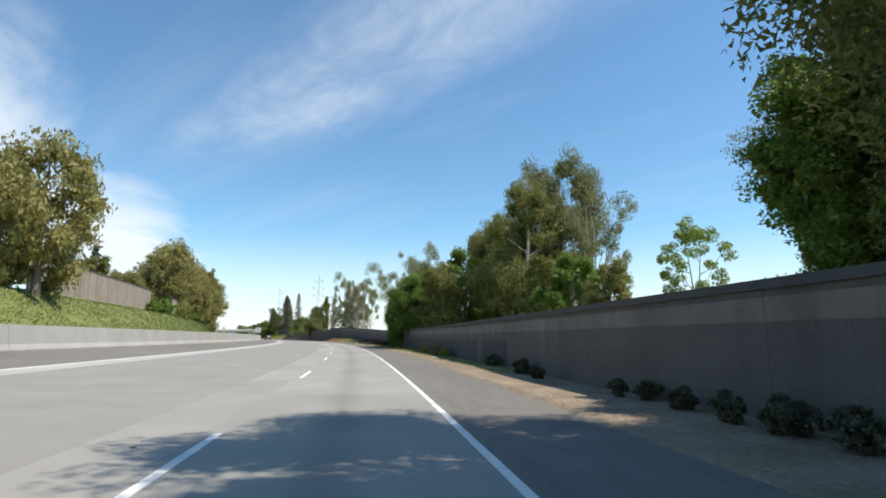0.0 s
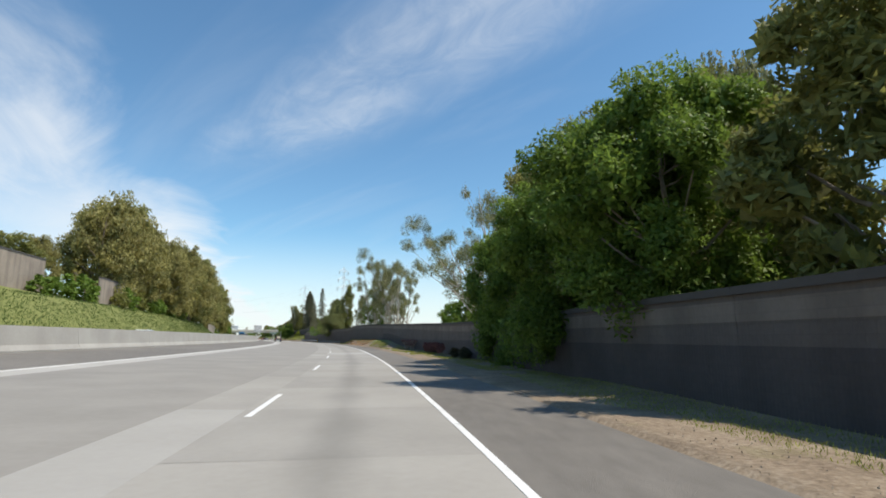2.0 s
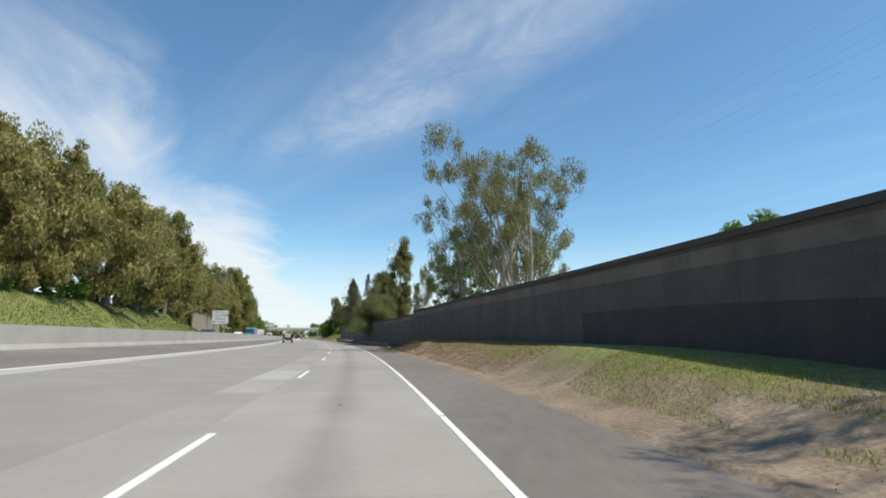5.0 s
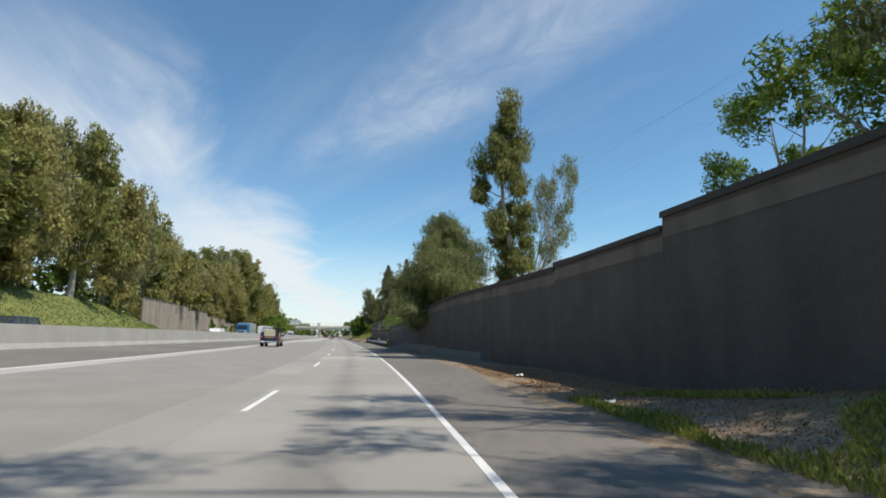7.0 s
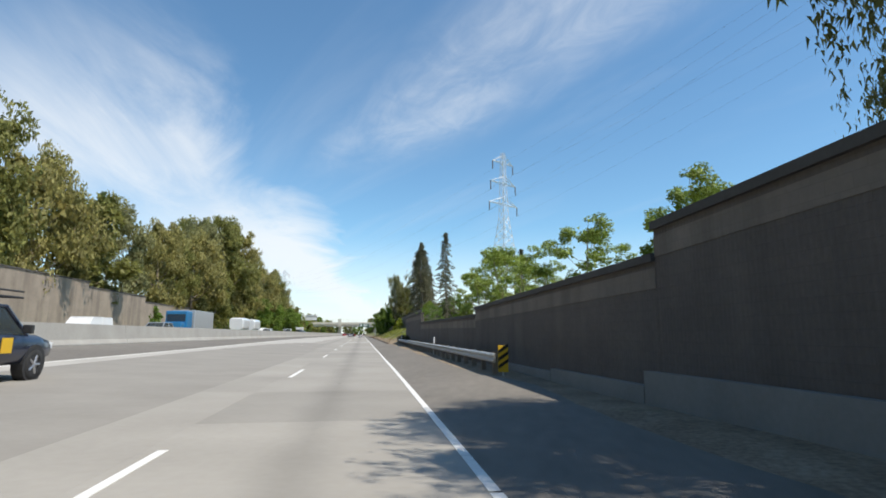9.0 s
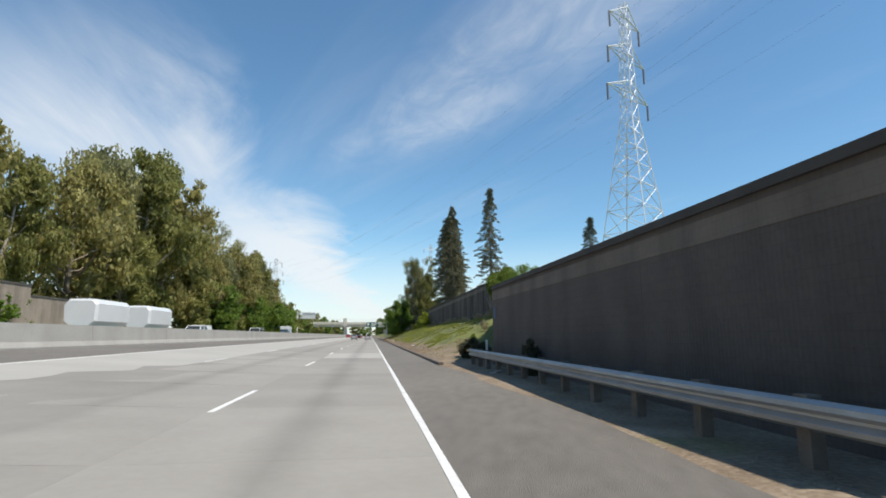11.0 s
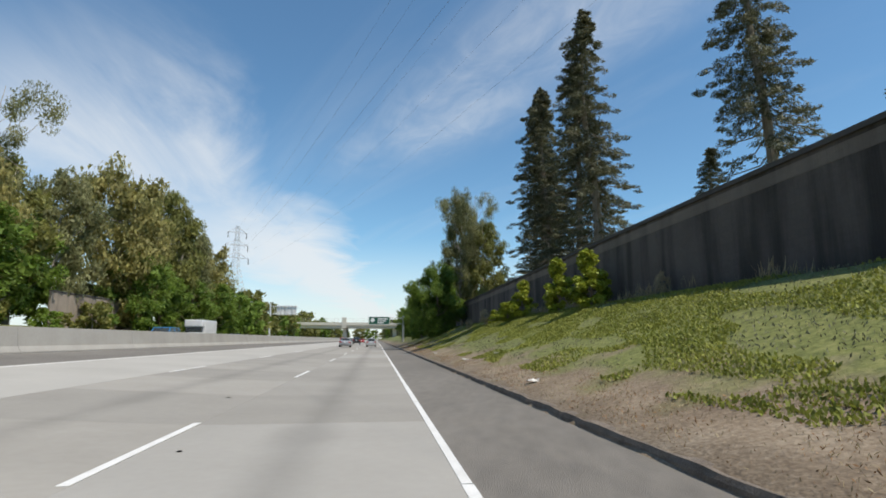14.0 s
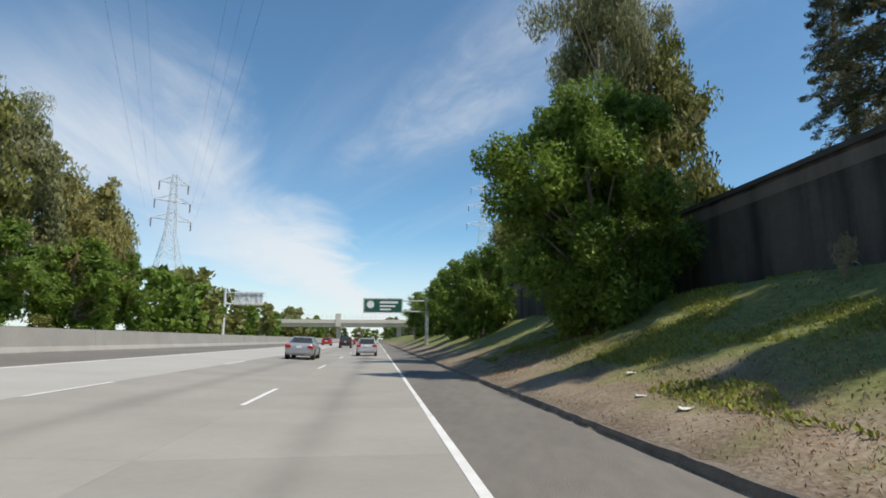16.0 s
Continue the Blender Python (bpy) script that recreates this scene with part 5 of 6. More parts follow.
bush_kind("bush_green", 31, "leaf_lime", 1.0, 0.42, 0.10, 22, 1500, (0.14, 0.05))
bush_kind("bush_red", 32, "leaf_red", 1.2, 0.55, 0.25, 26, 1700, (0.12, 0.075))
bush_kind("bush_dark", 33, "leaf_conifer", 1.0, 0.55, 0.10, 26, 2600, (0.10, 0.065))
KINDS["bush_thin"] = (tree_meshes(36, "pale_bark", "leaf_red", make=lobed_tree, height=1.3, profile=[(0.4, 0.22), (0.7, 0.42), (1.0, 0.3)], lobes=11, lobe_r=0.15, leaves=620, leaf=(0.075, 0.045), trunk_r=0.035,
                                  clumps=4, clump_k=0.6, heart=0.0, stems=4, bare=6, fork=0.05), 1.3)
KINDS["bush_bright"] = (tree_meshes(34, "bark", "leaf_bright", height=3.2, profile=[(0.05, 1.15), (0.3, 1.1), (0.6, 0.62), (0.85, 0.28), (1.0, 0.1)], n_clumps=46, clump_r=0.34, leaves=4800,
                                    leaf=(0.17, 0.10), mode="round", trunk_r=0.07, fork=0.03, spread_shell=0.5), 3.2)
bush_kind("bush_dry", 35, "dry", 1.3, 0.7, 0.2, 26, 900, (0.22, 0.02))
TREE_WORDS.update({"bush_green": ("oleander_bush", "small upright light green bush by the wall"), "bush_red": ("plum_bush", "small purple-leaved bush by the wall"), "bush_thin": ("plum_bush", "thin young plum bush with pale stems and sparse reddish leaves"), "bush_dark": ("bush", "low dark green bush by the wall"),
                   "bush_bright": ("cedar_bush", "bright yellow-green conical bush on the bank"), "bush_dry": ("dry_bush", "grey-brown dry twiggy bush on the bank")})


def bush(k, s, u, z, h, turn=0.0, wide=1.0, group="bushes by the wall"):
    ob = plant(k, s, u, z, h, turn, wide, group)
    ob["category"] = "bush"
    return ob


brng = random.Random(5)
for k, ss in (("bush_dark", (5.9, 6.9, 8.0, 9.6, 11.2, 11.9, 17.9, 19.5, 20.2, 24.8, 88.6, 89.4, 90.2, 91.8, 92.6)), ("bush_green", (37.4, 37.9, 40.8, 41.4, 42.0, 47.9, 49.1, 51.5)),
              ("bush_red", (38.5, 39.3, 40.0, 48.3, 102.4, 102.8, 103.7, 104.5, 105.3, 106.0, 106.5, 97.6)), ("bush_thin", (46.9, 47.2, 116.0, 117.0, 119.2, 119.9, 121.2, 122.2, 123.4))):
    for s in ss:
        u = wall_u(s) - brng.uniform(0.35, 0.8)
        young = 0.66 if s < 25 else 0.72 if 36 < s < 53 else 1.0
        bush(k, s, u, ground_z(s, u) - 0.03, brng.uniform(0.75, 1.1) * {"bush_dark": 0.82, "bush_green": 0.95, "bush_red": 0.95, "bush_thin": 1.25}[k] * young, brng.uniform(0, 360), brng.uniform(0.85, 1.2))
for k, s, u, h, w in (("bush_bright", 398.6, 9.6, 2.95, 1.15), ("bush_bright", 403.9, 9.8, 3.3, 1.0), ("bush_bright", 411.0, 9.6, 2.7, 1.1), ("bush_bright", 413.2, 9.0, 1.5, 1.3), ("bush_bright", 415.6, 9.3, 1.5, 1.5), ("bush_bright", 418.5, 9.0, 1.2, 1.6),
                      ("bush_bright", 372, 10.3, 0.8, 1.6), ("bush_dry", 325.4, 4.7, 0.9, 0.9), ("bush_green", 326.2, 5.4, 1.0, 0.8), ("bush_dark", 324.2, 5.6, 0.8, 1.0), ("bush_dry", 332.4, 7.4, 1.0, 0.6),
                      ("bush_dry", 436.0, 8.9, 1.0, 0.5), ("bush_dry", 420.5, 8.6, 1.6, 0.6), ("bush_dry", 424, 7.8, 1.2, 0.6), ("bush_dry", 393, 10.4, 1.3, 0.5), ("bush_dry", 408, 10.5, 1.6, 0.4)):
    bush(k, s, u, bank_z(s, u) - 0.05, h, brng.uniform(0, 360), w, "bushes on the bank")


for s, u, h, w in ((310.8, 4.5, 1.35, 0.42), (310.5, 4.55, 0.9, 0.5), (322.5, 4.6, 1.2, 1.0)):
    ob = bush("bush_dark", s, u, bank_z(s, u) - 0.1, h, 70 * s, w, "shrubs against the wall")
    ob["label"] = "dark green shrub growing against the sound wall"


def ivy_sheet():
    """Leaves hanging over the wall's top and face in uneven tongues."""
    g = np.random.RandomState(12)
    n = 15000
    s = g.uniform(336.2, 345.0, n)
    drop = 0.7 + 1.2 * np.clip(np.sin((s - 337.8) * 0.75) ** 2 * 1.2 - 0.2 + 0.25 * np.sin(s * 3.1), 0, 1)
    f = g.random_sample(n)
    z = 6.9 + 0.35 * np.sin(s * 1.3) + 0.2 * np.sin(s * 4.7) - f * (drop + 0.5)
    u = np.interp(s, [318, 337.5, 600], [4.95, BACK_U, BACK_U]) - 0.1 - g.random_sample(n) * 0.75 * (0.35 + 0.65 * np.sin(np.clip(f * 1.15, 0, 1) * math.pi)) + 0.5 * (f < 0.2) * g.random_sample(n)
    p = np.array([at(a, b, c)[:] for a, b, c in zip(s, u, z)])
    axis = g.normal(size=(n, 3))
    axis /= np.linalg.norm(axis, axis=1)[:, None]
    side = np.cross(axis, g.normal(size=(n, 3)))
    side /= np.linalg.norm(side, axis=1)[:, None]
    k = g.uniform(0.6, 1.3, (n, 1))
    a, w = axis * 0.13 * k, side * 0.11 * k
    verts = np.stack([p - a / 2, p + w / 2, p + a / 2, p - w / 2], 1).reshape(-1, 3)
    return as_thing("ivy", fast_mesh("ivy", verts, np.arange(len(verts)).reshape(-1, 4)), M["leaf_lime_dark"], label="thick green ivy hanging over the wall top", category="ivy", kind="stuff")


M["plate_blue"] = mat("faded_blue_paint", [(0.08, 0.17, 0.30), (0.14, 0.24, 0.38)], 4.0, 0.7)
M["leaf_lime_dark"] = mat("ivy_leaf", [(0.12, 0.17, 0.022), (0.27, 0.33, 0.05)], 0.9, **LEAF)
ivy_sheet()
for s, u, z, h in ((329, 9.6, 1.3, 4.9), (333.0, 11, 1.4, 5.2), (327.0, 9.0, 1.2, 4.5)):
    plant("spring_euc", s, u, z, h, 40 * s, 1.0, "trees behind the sound wall")
sapling = empty("sapling", set_at(344.2, 10.5, bank_z(345, 10.5)), "thin bare young tree trunk by the wall", "tree")
bm = bmesh.new()
tube(bm, [(0, 0, -0.2), (0.05, 0, 1.2), (-0.03, 0, 2.4), (0.05, 0, 3.3)], [0.032, 0.028, 0.022, 0.01], 7)
tube(bm, [(0.04, 0, 1.1), (0.25, 0.1, 1.6), (0.3, 0.1, 2.0)], [0.03, 0.02, 0.01], 5)
tube(bm, [(0.0, 0, 1.2), (-0.22, 0, 1.7), (-0.24, 0, 2.1)], [0.03, 0.02, 0.01], 5)
part("trunk", bm, M["pale_bark"], sapling)
tag = empty("wall_plate", set_at(317.8, wall_u(317.8) - 0.03, 2.4), "small faded blue plate fixed to the wall", "sign")
bm = bmesh.new()
box(bm, -0.012, 0.012, -0.11, 0.11, -0.24, 0.24, 0.004)
part("plate", bm, M["plate_blue"], tag)
# shrubs under the trees of the far verge
for i in range(70):
    s = 130 + i * 6.2 + brng.uniform(-2, 2)
    u = -33.5 - brng.uniform(0, 4) if s > 330 else -36.5 - brng.uniform(0, 3)
    k = brng.choice(["tiny_dense", "tiny_round", "tiny_dense"])
    ob = plant(k, s, u, left_z(s, u) - 0.4, brng.uniform(2.2, 4.2), brng.uniform(0, 360), 1.25, "shrubs under the trees")
    ob["label"] = "rounded shrub under the verge trees"
    ob["category"] = "shrub"


def scatter(name, label, material, count, place, size, seed, upright=0.75):
    """Thousands of blades or leaves as one mesh; place(g) gives s, u arrays."""
    g = np.random.RandomState(seed)
    ss, uu = place(g, count)
    p = np.array([at(a, b, ground_z(a, b))[:] for a, b in zip(ss, uu)])
    n = len(p)
    axis = g.normal(0, 0.5, (n, 3))
    axis[:, 2] = np.abs(axis[:, 2]) + upright
    axis /= np.linalg.norm(axis, axis=1)[:, None]
    side = np.cross(axis, g.normal(size=(n, 3)))
    side /= np.linalg.norm(side, axis=1)[:, None]
    k = g.uniform(0.5, 1.4, (n, 1))
    a, w = axis * size[0] * k, side * size[1] * k
    verts = np.stack([p, p + a * 0.55 + w / 2, p + a, p + a * 0.5 - w / 2], 1).reshape(-1, 3)
    return as_thing(name, fast_mesh(name, verts, np.arange(len(verts)).reshape(-1, 4)), material, label=label, category="ground cover", kind="stuff")


def wall_u_arr(s):
    return np.interp(s, [w[0] for w in WALL_U], [w[1] for w in WALL_U])


def patchy(s0, s1, u0, u1, keep):
    def place(g, n):
        s, u = g.uniform(s0, s1, n * 3), g.uniform(u0, u1, n * 3)
        v = np.array([noise.noise(Vector((a * 0.35, b * 0.8, 1.7))) for a, b in zip(s, u)])
        ok = keep(s, u, v)
        return s[ok][:n], u[ok][:n]
    return place


M["grey_weed"] = mat("grey_green_weed", [(0.13, 0.135, 0.075), (0.24, 0.235, 0.15)], 0.6, 0.8, island=0.3, translucent=0.2, fine=0.5)
M["lawn"] = mat("verge_lawn", [(0.075, 0.115, 0.026), (0.15, 0.19, 0.05)], 0.3, 0.8, island=0.3, translucent=0.25, fine=0.5)
M["fallen_leaf"] = mat("fallen_leaf", [(0.19, 0.095, 0.04), (0.40, 0.235, 0.11)], 1.5, 0.9, island=0.35)
scatter("weeds", "low green weeds covering the bank", M["weed"], 170000, patchy(334, 452, 3.6, 9.9, lambda s, u, v: ((u - 3.4) / 2.8 + v * 3.0 > 0.6) & (v > -0.34) & ((s < 424) | (v > 0.05)) & ((s > 354) | (v > 0.12))), (0.085, 0.042), 1, 0.35)
scatter("grey_weeds", "grey-green low weeds in patches on the bank", M["grey_weed"], 16000, patchy(330, 462, 4.2, 10.2, lambda s, u, v: v < -0.12), (0.075, 0.03), 16, 0.4)
scatter("dry_weeds", "dry straw and brown weeds at the foot of the bank", M["dry"], 42000, patchy(322, 462, 2.55, 6.8, lambda s, u, v: (u - 2.5) / 3.2 - v < 0.75 + 0.5 * (s > 422)), (0.06, 0.011), 2, 0.35)
scatter("brown_weeds", "dull brown dried weeds on the end of the bank", M["fallen_leaf"], 30000, patchy(421, 450, 2.5, 9.4, lambda s, u, v: (u - 2.5) / 6.5 - v * 1.2 < 0.35 + (s - 421) / 40), (0.055, 0.014), 12, 0.08)
scatter("low_brown_weeds", "dull red-brown dried weeds at the foot of the bank", M["fallen_leaf"], 16000, patchy(328, 424, 2.5, 5.4, lambda s, u, v: (u - 2.5) / 2.6 - v * 1.6 < 0.55), (0.05, 0.013), 13, 0.08)
scatter("tall_dry_grass", "tall dry grass along the wall on the bank", M["dry"], 3500, patchy(335, 430, 9.6, 10.9, lambda s, u, v: v > 0.05), (0.55, 0.03), 3, 1.4)
scatter("strip_grass", "green grass strip before the sound wall", M["weed"], 42000, patchy(20, 130, 3.4, 6.2, lambda s, u, v: (u > wall_u_arr(s) - 2.3) & (u < wall_u_arr(s) - 0.1) & (v > -0.25)), (0.06, 0.011), 4, 0.7)
scatter("roadside_grass", "low green grass beside the shoulder", M["weed"], 40000, patchy(98, 146, 3.3, 5.2, lambda s, u, v: v > -0.22), (0.055, 0.011), 14, 0.7)
scatter("berm_grass", "clumps of green grass on the berm", M["weed"], 9000, patchy(186, 197.5, 2.9, 5.0, lambda s, u, v: v > 0.0), (0.12, 0.03), 5, 0.5)
scatter("leaf_litter", "brown leaf litter before the sound wall", M["fallen_leaf"], 60000, patchy(150, 212, 2.9, 6.2, lambda s, u, v: (v < 0.3) & (u < wall_u_arr(s) - 0.1)), (0.042, 0.02), 6, 0.12)
scatter("verge_grass", "green grass on the far verge", M["lawn"], 60000, patchy(20, 290, -37, -29.6, lambda s, u, v: v > -0.45), (0.24, 0.06), 7, 0.9)
scatter("verge_straw", "yellow straw at the foot of the far verge", M["dry"], 9000, patchy(20, 460, -31, -28.7, lambda s, u, v: v > -0.5), (0.35, 0.08), 8, 0.9)
scatter("gravel", "pale gravel beside the shoulder", M["dirt"], 5000, patchy(-5, 318, 2.4, 3.6, lambda s, u, v: v > -0.1), (0.024, 0.024), 9, 0.2)

# litter: scraps of paper and plastic
lrng = random.Random(9)
for s, u in [(36, 3.6), (36.4, 3.5), (31, 3.4), (46.5, 3.1), (52, 3.0), (101.6, 3.3), (118, 3.4), (135, 3.6), (178.5, 3.4), (196.5, 3.4), (204.5, 3.9), (231, 4.0), (311.8, 3.5), (312.8, 3.9),
             (345.5, 3.2), (346.2, 3.4), (347.5, 9.2), (348.4, 9.2), (361, 4.4), (386, 3.0), (396.5, 4.4), (398, 3.3), (411, 3.2), (423, 3.4), (433, 3.3), (434.5, 3.4), (436.5, 4.2)]:
    bm = bmesh.new()
    w = lrng.uniform(0.06, 0.15)
    bmesh.ops.create_grid(bm, x_segments=4, y_segments=4, size=w)
    for v in bm.verts:
        v.co += Vector((lrng.uniform(-0.2, 0.2) * w, lrng.uniform(-0.2, 0.2) * w, abs(lrng.gauss(0, 0.25)) * w))
    bmesh.ops.solidify(bm, geom=bm.faces[:], thickness=0.004)
    part("litter", bm, M["litter"], None, label="crumpled pale scrap of roadside litter", category="litter", group="roadside litter",
         m=set_at(s, u, ground_z(s, u) + 0.04, lrng.uniform(0, 360)))
# tar and rubber scraps on the lanes
for i in range(16):
    s, u = lrng.uniform(0, 460), lrng.choice([-0.6, -3.2, -4.2, -2.6, -7.2, -1.8])
    bm = bmesh.new()
    n = 9
    vs = [bm.verts.new((math.cos(k * math.tau / n) * lrng.uniform(0.02, 0.06), math.sin(k * math.tau / n) * lrng.uniform(0.02, 0.08), 0.0)) for k in range(n)]
    bm.faces.new(vs)
    bmesh.ops.solidify(bm, geom=bm.faces[:], thickness=0.008)
    part("tar_patch", bm, M["asphalt"], None, label="small dark scrap on the concrete lane", category="debris", group="scraps on the road", m=set_at(s, u, road_z(u, s) + 0.009, lrng.uniform(0, 360)))
# ================= vehicles =================
def paint(name, c, metal=0.4):
    m = mat(name, [c, tuple(v * 0.93 for v in c)], 0.8, 0.35, metal=metal, spec=0.5)
    b = m.node_tree.nodes["Principled BSDF"]
    b.inputs["Coat Weight"].default_value, b.inputs["Coat Roughness"].default_value = 0.6, 0.08
    return m


M["silver"] = paint("silver_car_paint", (0.36, 0.37, 0.385), 0.4)
M["silver_pale"] = paint("pale_silver_car_paint", (0.52, 0.53, 0.535), 0.35)
M["red"] = paint("red_car_paint", (0.42, 0.022, 0.025), 0.2)
M["dark_red"] = paint("maroon_car_paint", (0.16, 0.02, 0.025), 0.2)
M["black"] = paint("black_car_paint", (0.018, 0.019, 0.021), 0.2)
M["navy"] = paint("navy_car_paint", (0.018, 0.026, 0.055), 0.3)
M["blue"] = paint("blue_car_paint", (0.03, 0.20, 0.42), 0.2)
M["white"] = paint("white_car_paint", (0.72, 0.72, 0.71), 0.0)
M["cream"] = mat("cream_panel", [(0.62, 0.55, 0.40), (0.55, 0.48, 0.35)], 1.0, 0.6)
M["tyre"] = mat("tyre_rubber", [(0.018, 0.018, 0.018), (0.03, 0.03, 0.03)], 3.0, 0.85)
M["rim"] = mat("alloy_rim", [(0.50, 0.50, 0.51), (0.42, 0.42, 0.43)], 3.0, 0.35, metal=0.8)
M["chrome"] = mat("chrome_trim", [(0.70, 0.70, 0.70), (0.62, 0.62, 0.62)], 3.0, 0.2, metal=1.0)
M["lamp_red"] = mat("red_lamp_lens", [(0.45, 0.012, 0.012), (0.35, 0.01, 0.01)], 4.0, 0.2)
M["lamp_clear"] = mat("clear_lamp_lens", [(0.75, 0.76, 0.78), (0.65, 0.66, 0.68)], 4.0, 0.15)
M["cabin"] = mat("dark_cabin_cloth", [(0.03, 0.03, 0.032), (0.05, 0.05, 0.052)], 4.0, 0.9)
M["plastic"] = mat("black_plastic", [(0.02, 0.02, 0.021), (0.035, 0.035, 0.036)], 4.0, 0.6)
M["glass"] = mat("tinted_window_glass", [(0.16, 0.19, 0.20), (0.14, 0.17, 0.18)], 1.0, 0.03, spec=0.6)
M["glass"].node_tree.nodes["Principled BSDF"].inputs["Transmission Weight"].default_value = 0.75
M["glass"].node_tree.nodes["Principled BSDF"].inputs["IOR"].default_value = 1.15


def loft(bm, rings):
    loops = [[bm.verts.new(p) for p in r] for r in rings]
    n = len(loops[0])
    for a, b in zip(loops, loops[1:]):
        for k in range(n):
            bm.faces.new((a[k], a[(k + 1) % n], b[(k + 1) % n], b[k]))
    bm.faces.new(loops[0][::-1])
    bm.faces.new(loops[-1])
    return bm


def body_ring(y, w, zb, zt):
    half = [(w * 0.82, zb), (w * 0.97, zb + 0.10), (w, zb + (zt - zb) * 0.45), (w * 0.985, zb + (zt - zb) * 0.72), (w * 0.93, zt - 0.05), (w * 0.80, zt)]
    return [(x, y, z) for x, z in half] + [(-x, y, z) for x, z in half[::-1]]


def lathe_x(bm, profile, n=24):
    """Turns (x, r) pairs about the x axis."""
    rings = [[bm.verts.new((x, r * math.cos(k * math.tau / n), r * math.sin(k * math.tau / n))) for x, r in profile] for k in range(n)]
    for k in range(n):
        a, b = rings[k], rings[(k + 1) % n]
        for i in range(len(profile) - 1):
            bm.faces.new((a[i], a[i + 1], b[i + 1], b[i]))
    return bm


def wheel(parent, x, y, r, w):
    sx = 1 if x > 0 else -1
    bm = bmesh.new()
    lathe_x(bm, [(-w / 2, r * 0.62), (-w / 2, r * 0.93), (-w * 0.3, r), (w * 0.3, r), (w / 2, r * 0.93), (w / 2, r * 0.62)])
    hub = part("wheel", bm, M["tyre"], parent, smooth=True)
    hub.location = (x, y, r)
    bm = bmesh.new()
    lathe_x(bm, [(sx * w * 0.30, 0.001), (sx * w * 0.36, r * 0.16), (sx * w * 0.22, r * 0.30), (sx * w * 0.30, r * 0.56), (sx * w * 0.46, r * 0.63), (sx * w * 0.1, r * 0.64)])
    part("rim", bm, M["rim"], hub, smooth=True)
    bm = bmesh.new()
    for k in range(5):
        a = k * math.tau / 5
        tube(bm, [(sx * w * 0.42, 0, 0), (sx * w * 0.42, math.cos(a) * r * 0.58, math.sin(a) * r * 0.58)], r * 0.09, 6)
    part("spokes", bm, M["rim"], hub)


def boxed(name, dims, material, parent, bevel=0.02, label=""):
    bm = bmesh.new()
    box(bm, *dims, bevel)
    return part(name, bm, material, parent, label)


# stations from the rear: y, half width, underside, top; then cabin: base rear, base front, roof rear, roof front, belt, roof height, base and roof half widths
CAR_FORMS = {
    "sedan": dict(st=[(0.0, 0.76, 0.42, 0.80), (0.08, 0.86, 0.30, 0.98), (0.35, 0.90, 0.26, 1.04), (1.0, 0.92, 0.22, 1.03), (2.2, 0.925, 0.20, 0.99), (3.3, 0.92, 0.20, 0.97), (4.1, 0.90, 0.22, 0.90), (4.65, 0.85, 0.26, 0.78), (4.92, 0.72, 0.34, 0.64)],
                  cab=(0.72, 3.55, 1.45, 2.55, 0.98, 1.43, 0.80, 0.60), wb=(0.98, 3.82), r=0.33, lamp=0.84),
    "hatch": dict(st=[(0.0, 0.74, 0.40, 0.82), (0.08, 0.82, 0.30, 0.96), (0.4, 0.85, 0.25, 1.0), (1.2, 0.87, 0.22, 0.99), (2.2, 0.87, 0.20, 0.97), (3.0, 0.86, 0.20, 0.95), (3.6, 0.84, 0.22, 0.88), (4.05, 0.80, 0.26, 0.78), (4.25, 0.68, 0.34, 0.64)],
                  cab=(0.15, 3.15, 0.65, 2.25, 0.96, 1.48, 0.76, 0.60), wb=(0.75, 3.35), r=0.31, lamp=0.88),
    "suv": dict(st=[(0.0, 0.80, 0.50, 1.0), (0.08, 0.90, 0.38, 1.12), (0.4, 0.93, 0.34, 1.15), (1.4, 0.95, 0.30, 1.14), (2.4, 0.95, 0.30, 1.12), (3.4, 0.94, 0.30, 1.10), (4.1, 0.92, 0.32, 1.04), (4.55, 0.88, 0.36, 0.94), (4.75, 0.76, 0.44, 0.80)],
                cab=(0.10, 3.5, 0.40, 2.6, 1.10, 1.76, 0.86, 0.72), wb=(0.9, 3.75), r=0.37, lamp=1.02),
    "van": dict(st=[(0.0, 0.88, 0.45, 1.15), (0.06, 0.96, 0.36, 1.22), (0.6, 0.98, 0.34, 1.24), (2.0, 0.99, 0.32, 1.24), (3.6, 0.98, 0.32, 1.22), (4.5, 0.96, 0.34, 1.14), (5.0, 0.90, 0.38, 1.02), (5.25, 0.78, 0.46, 0.86)],
                cab=(0.05, 4.5, 0.12, 3.6, 1.18, 2.05, 0.94, 0.84), wb=(1.1, 4.2), r=0.36, lamp=1.0)}


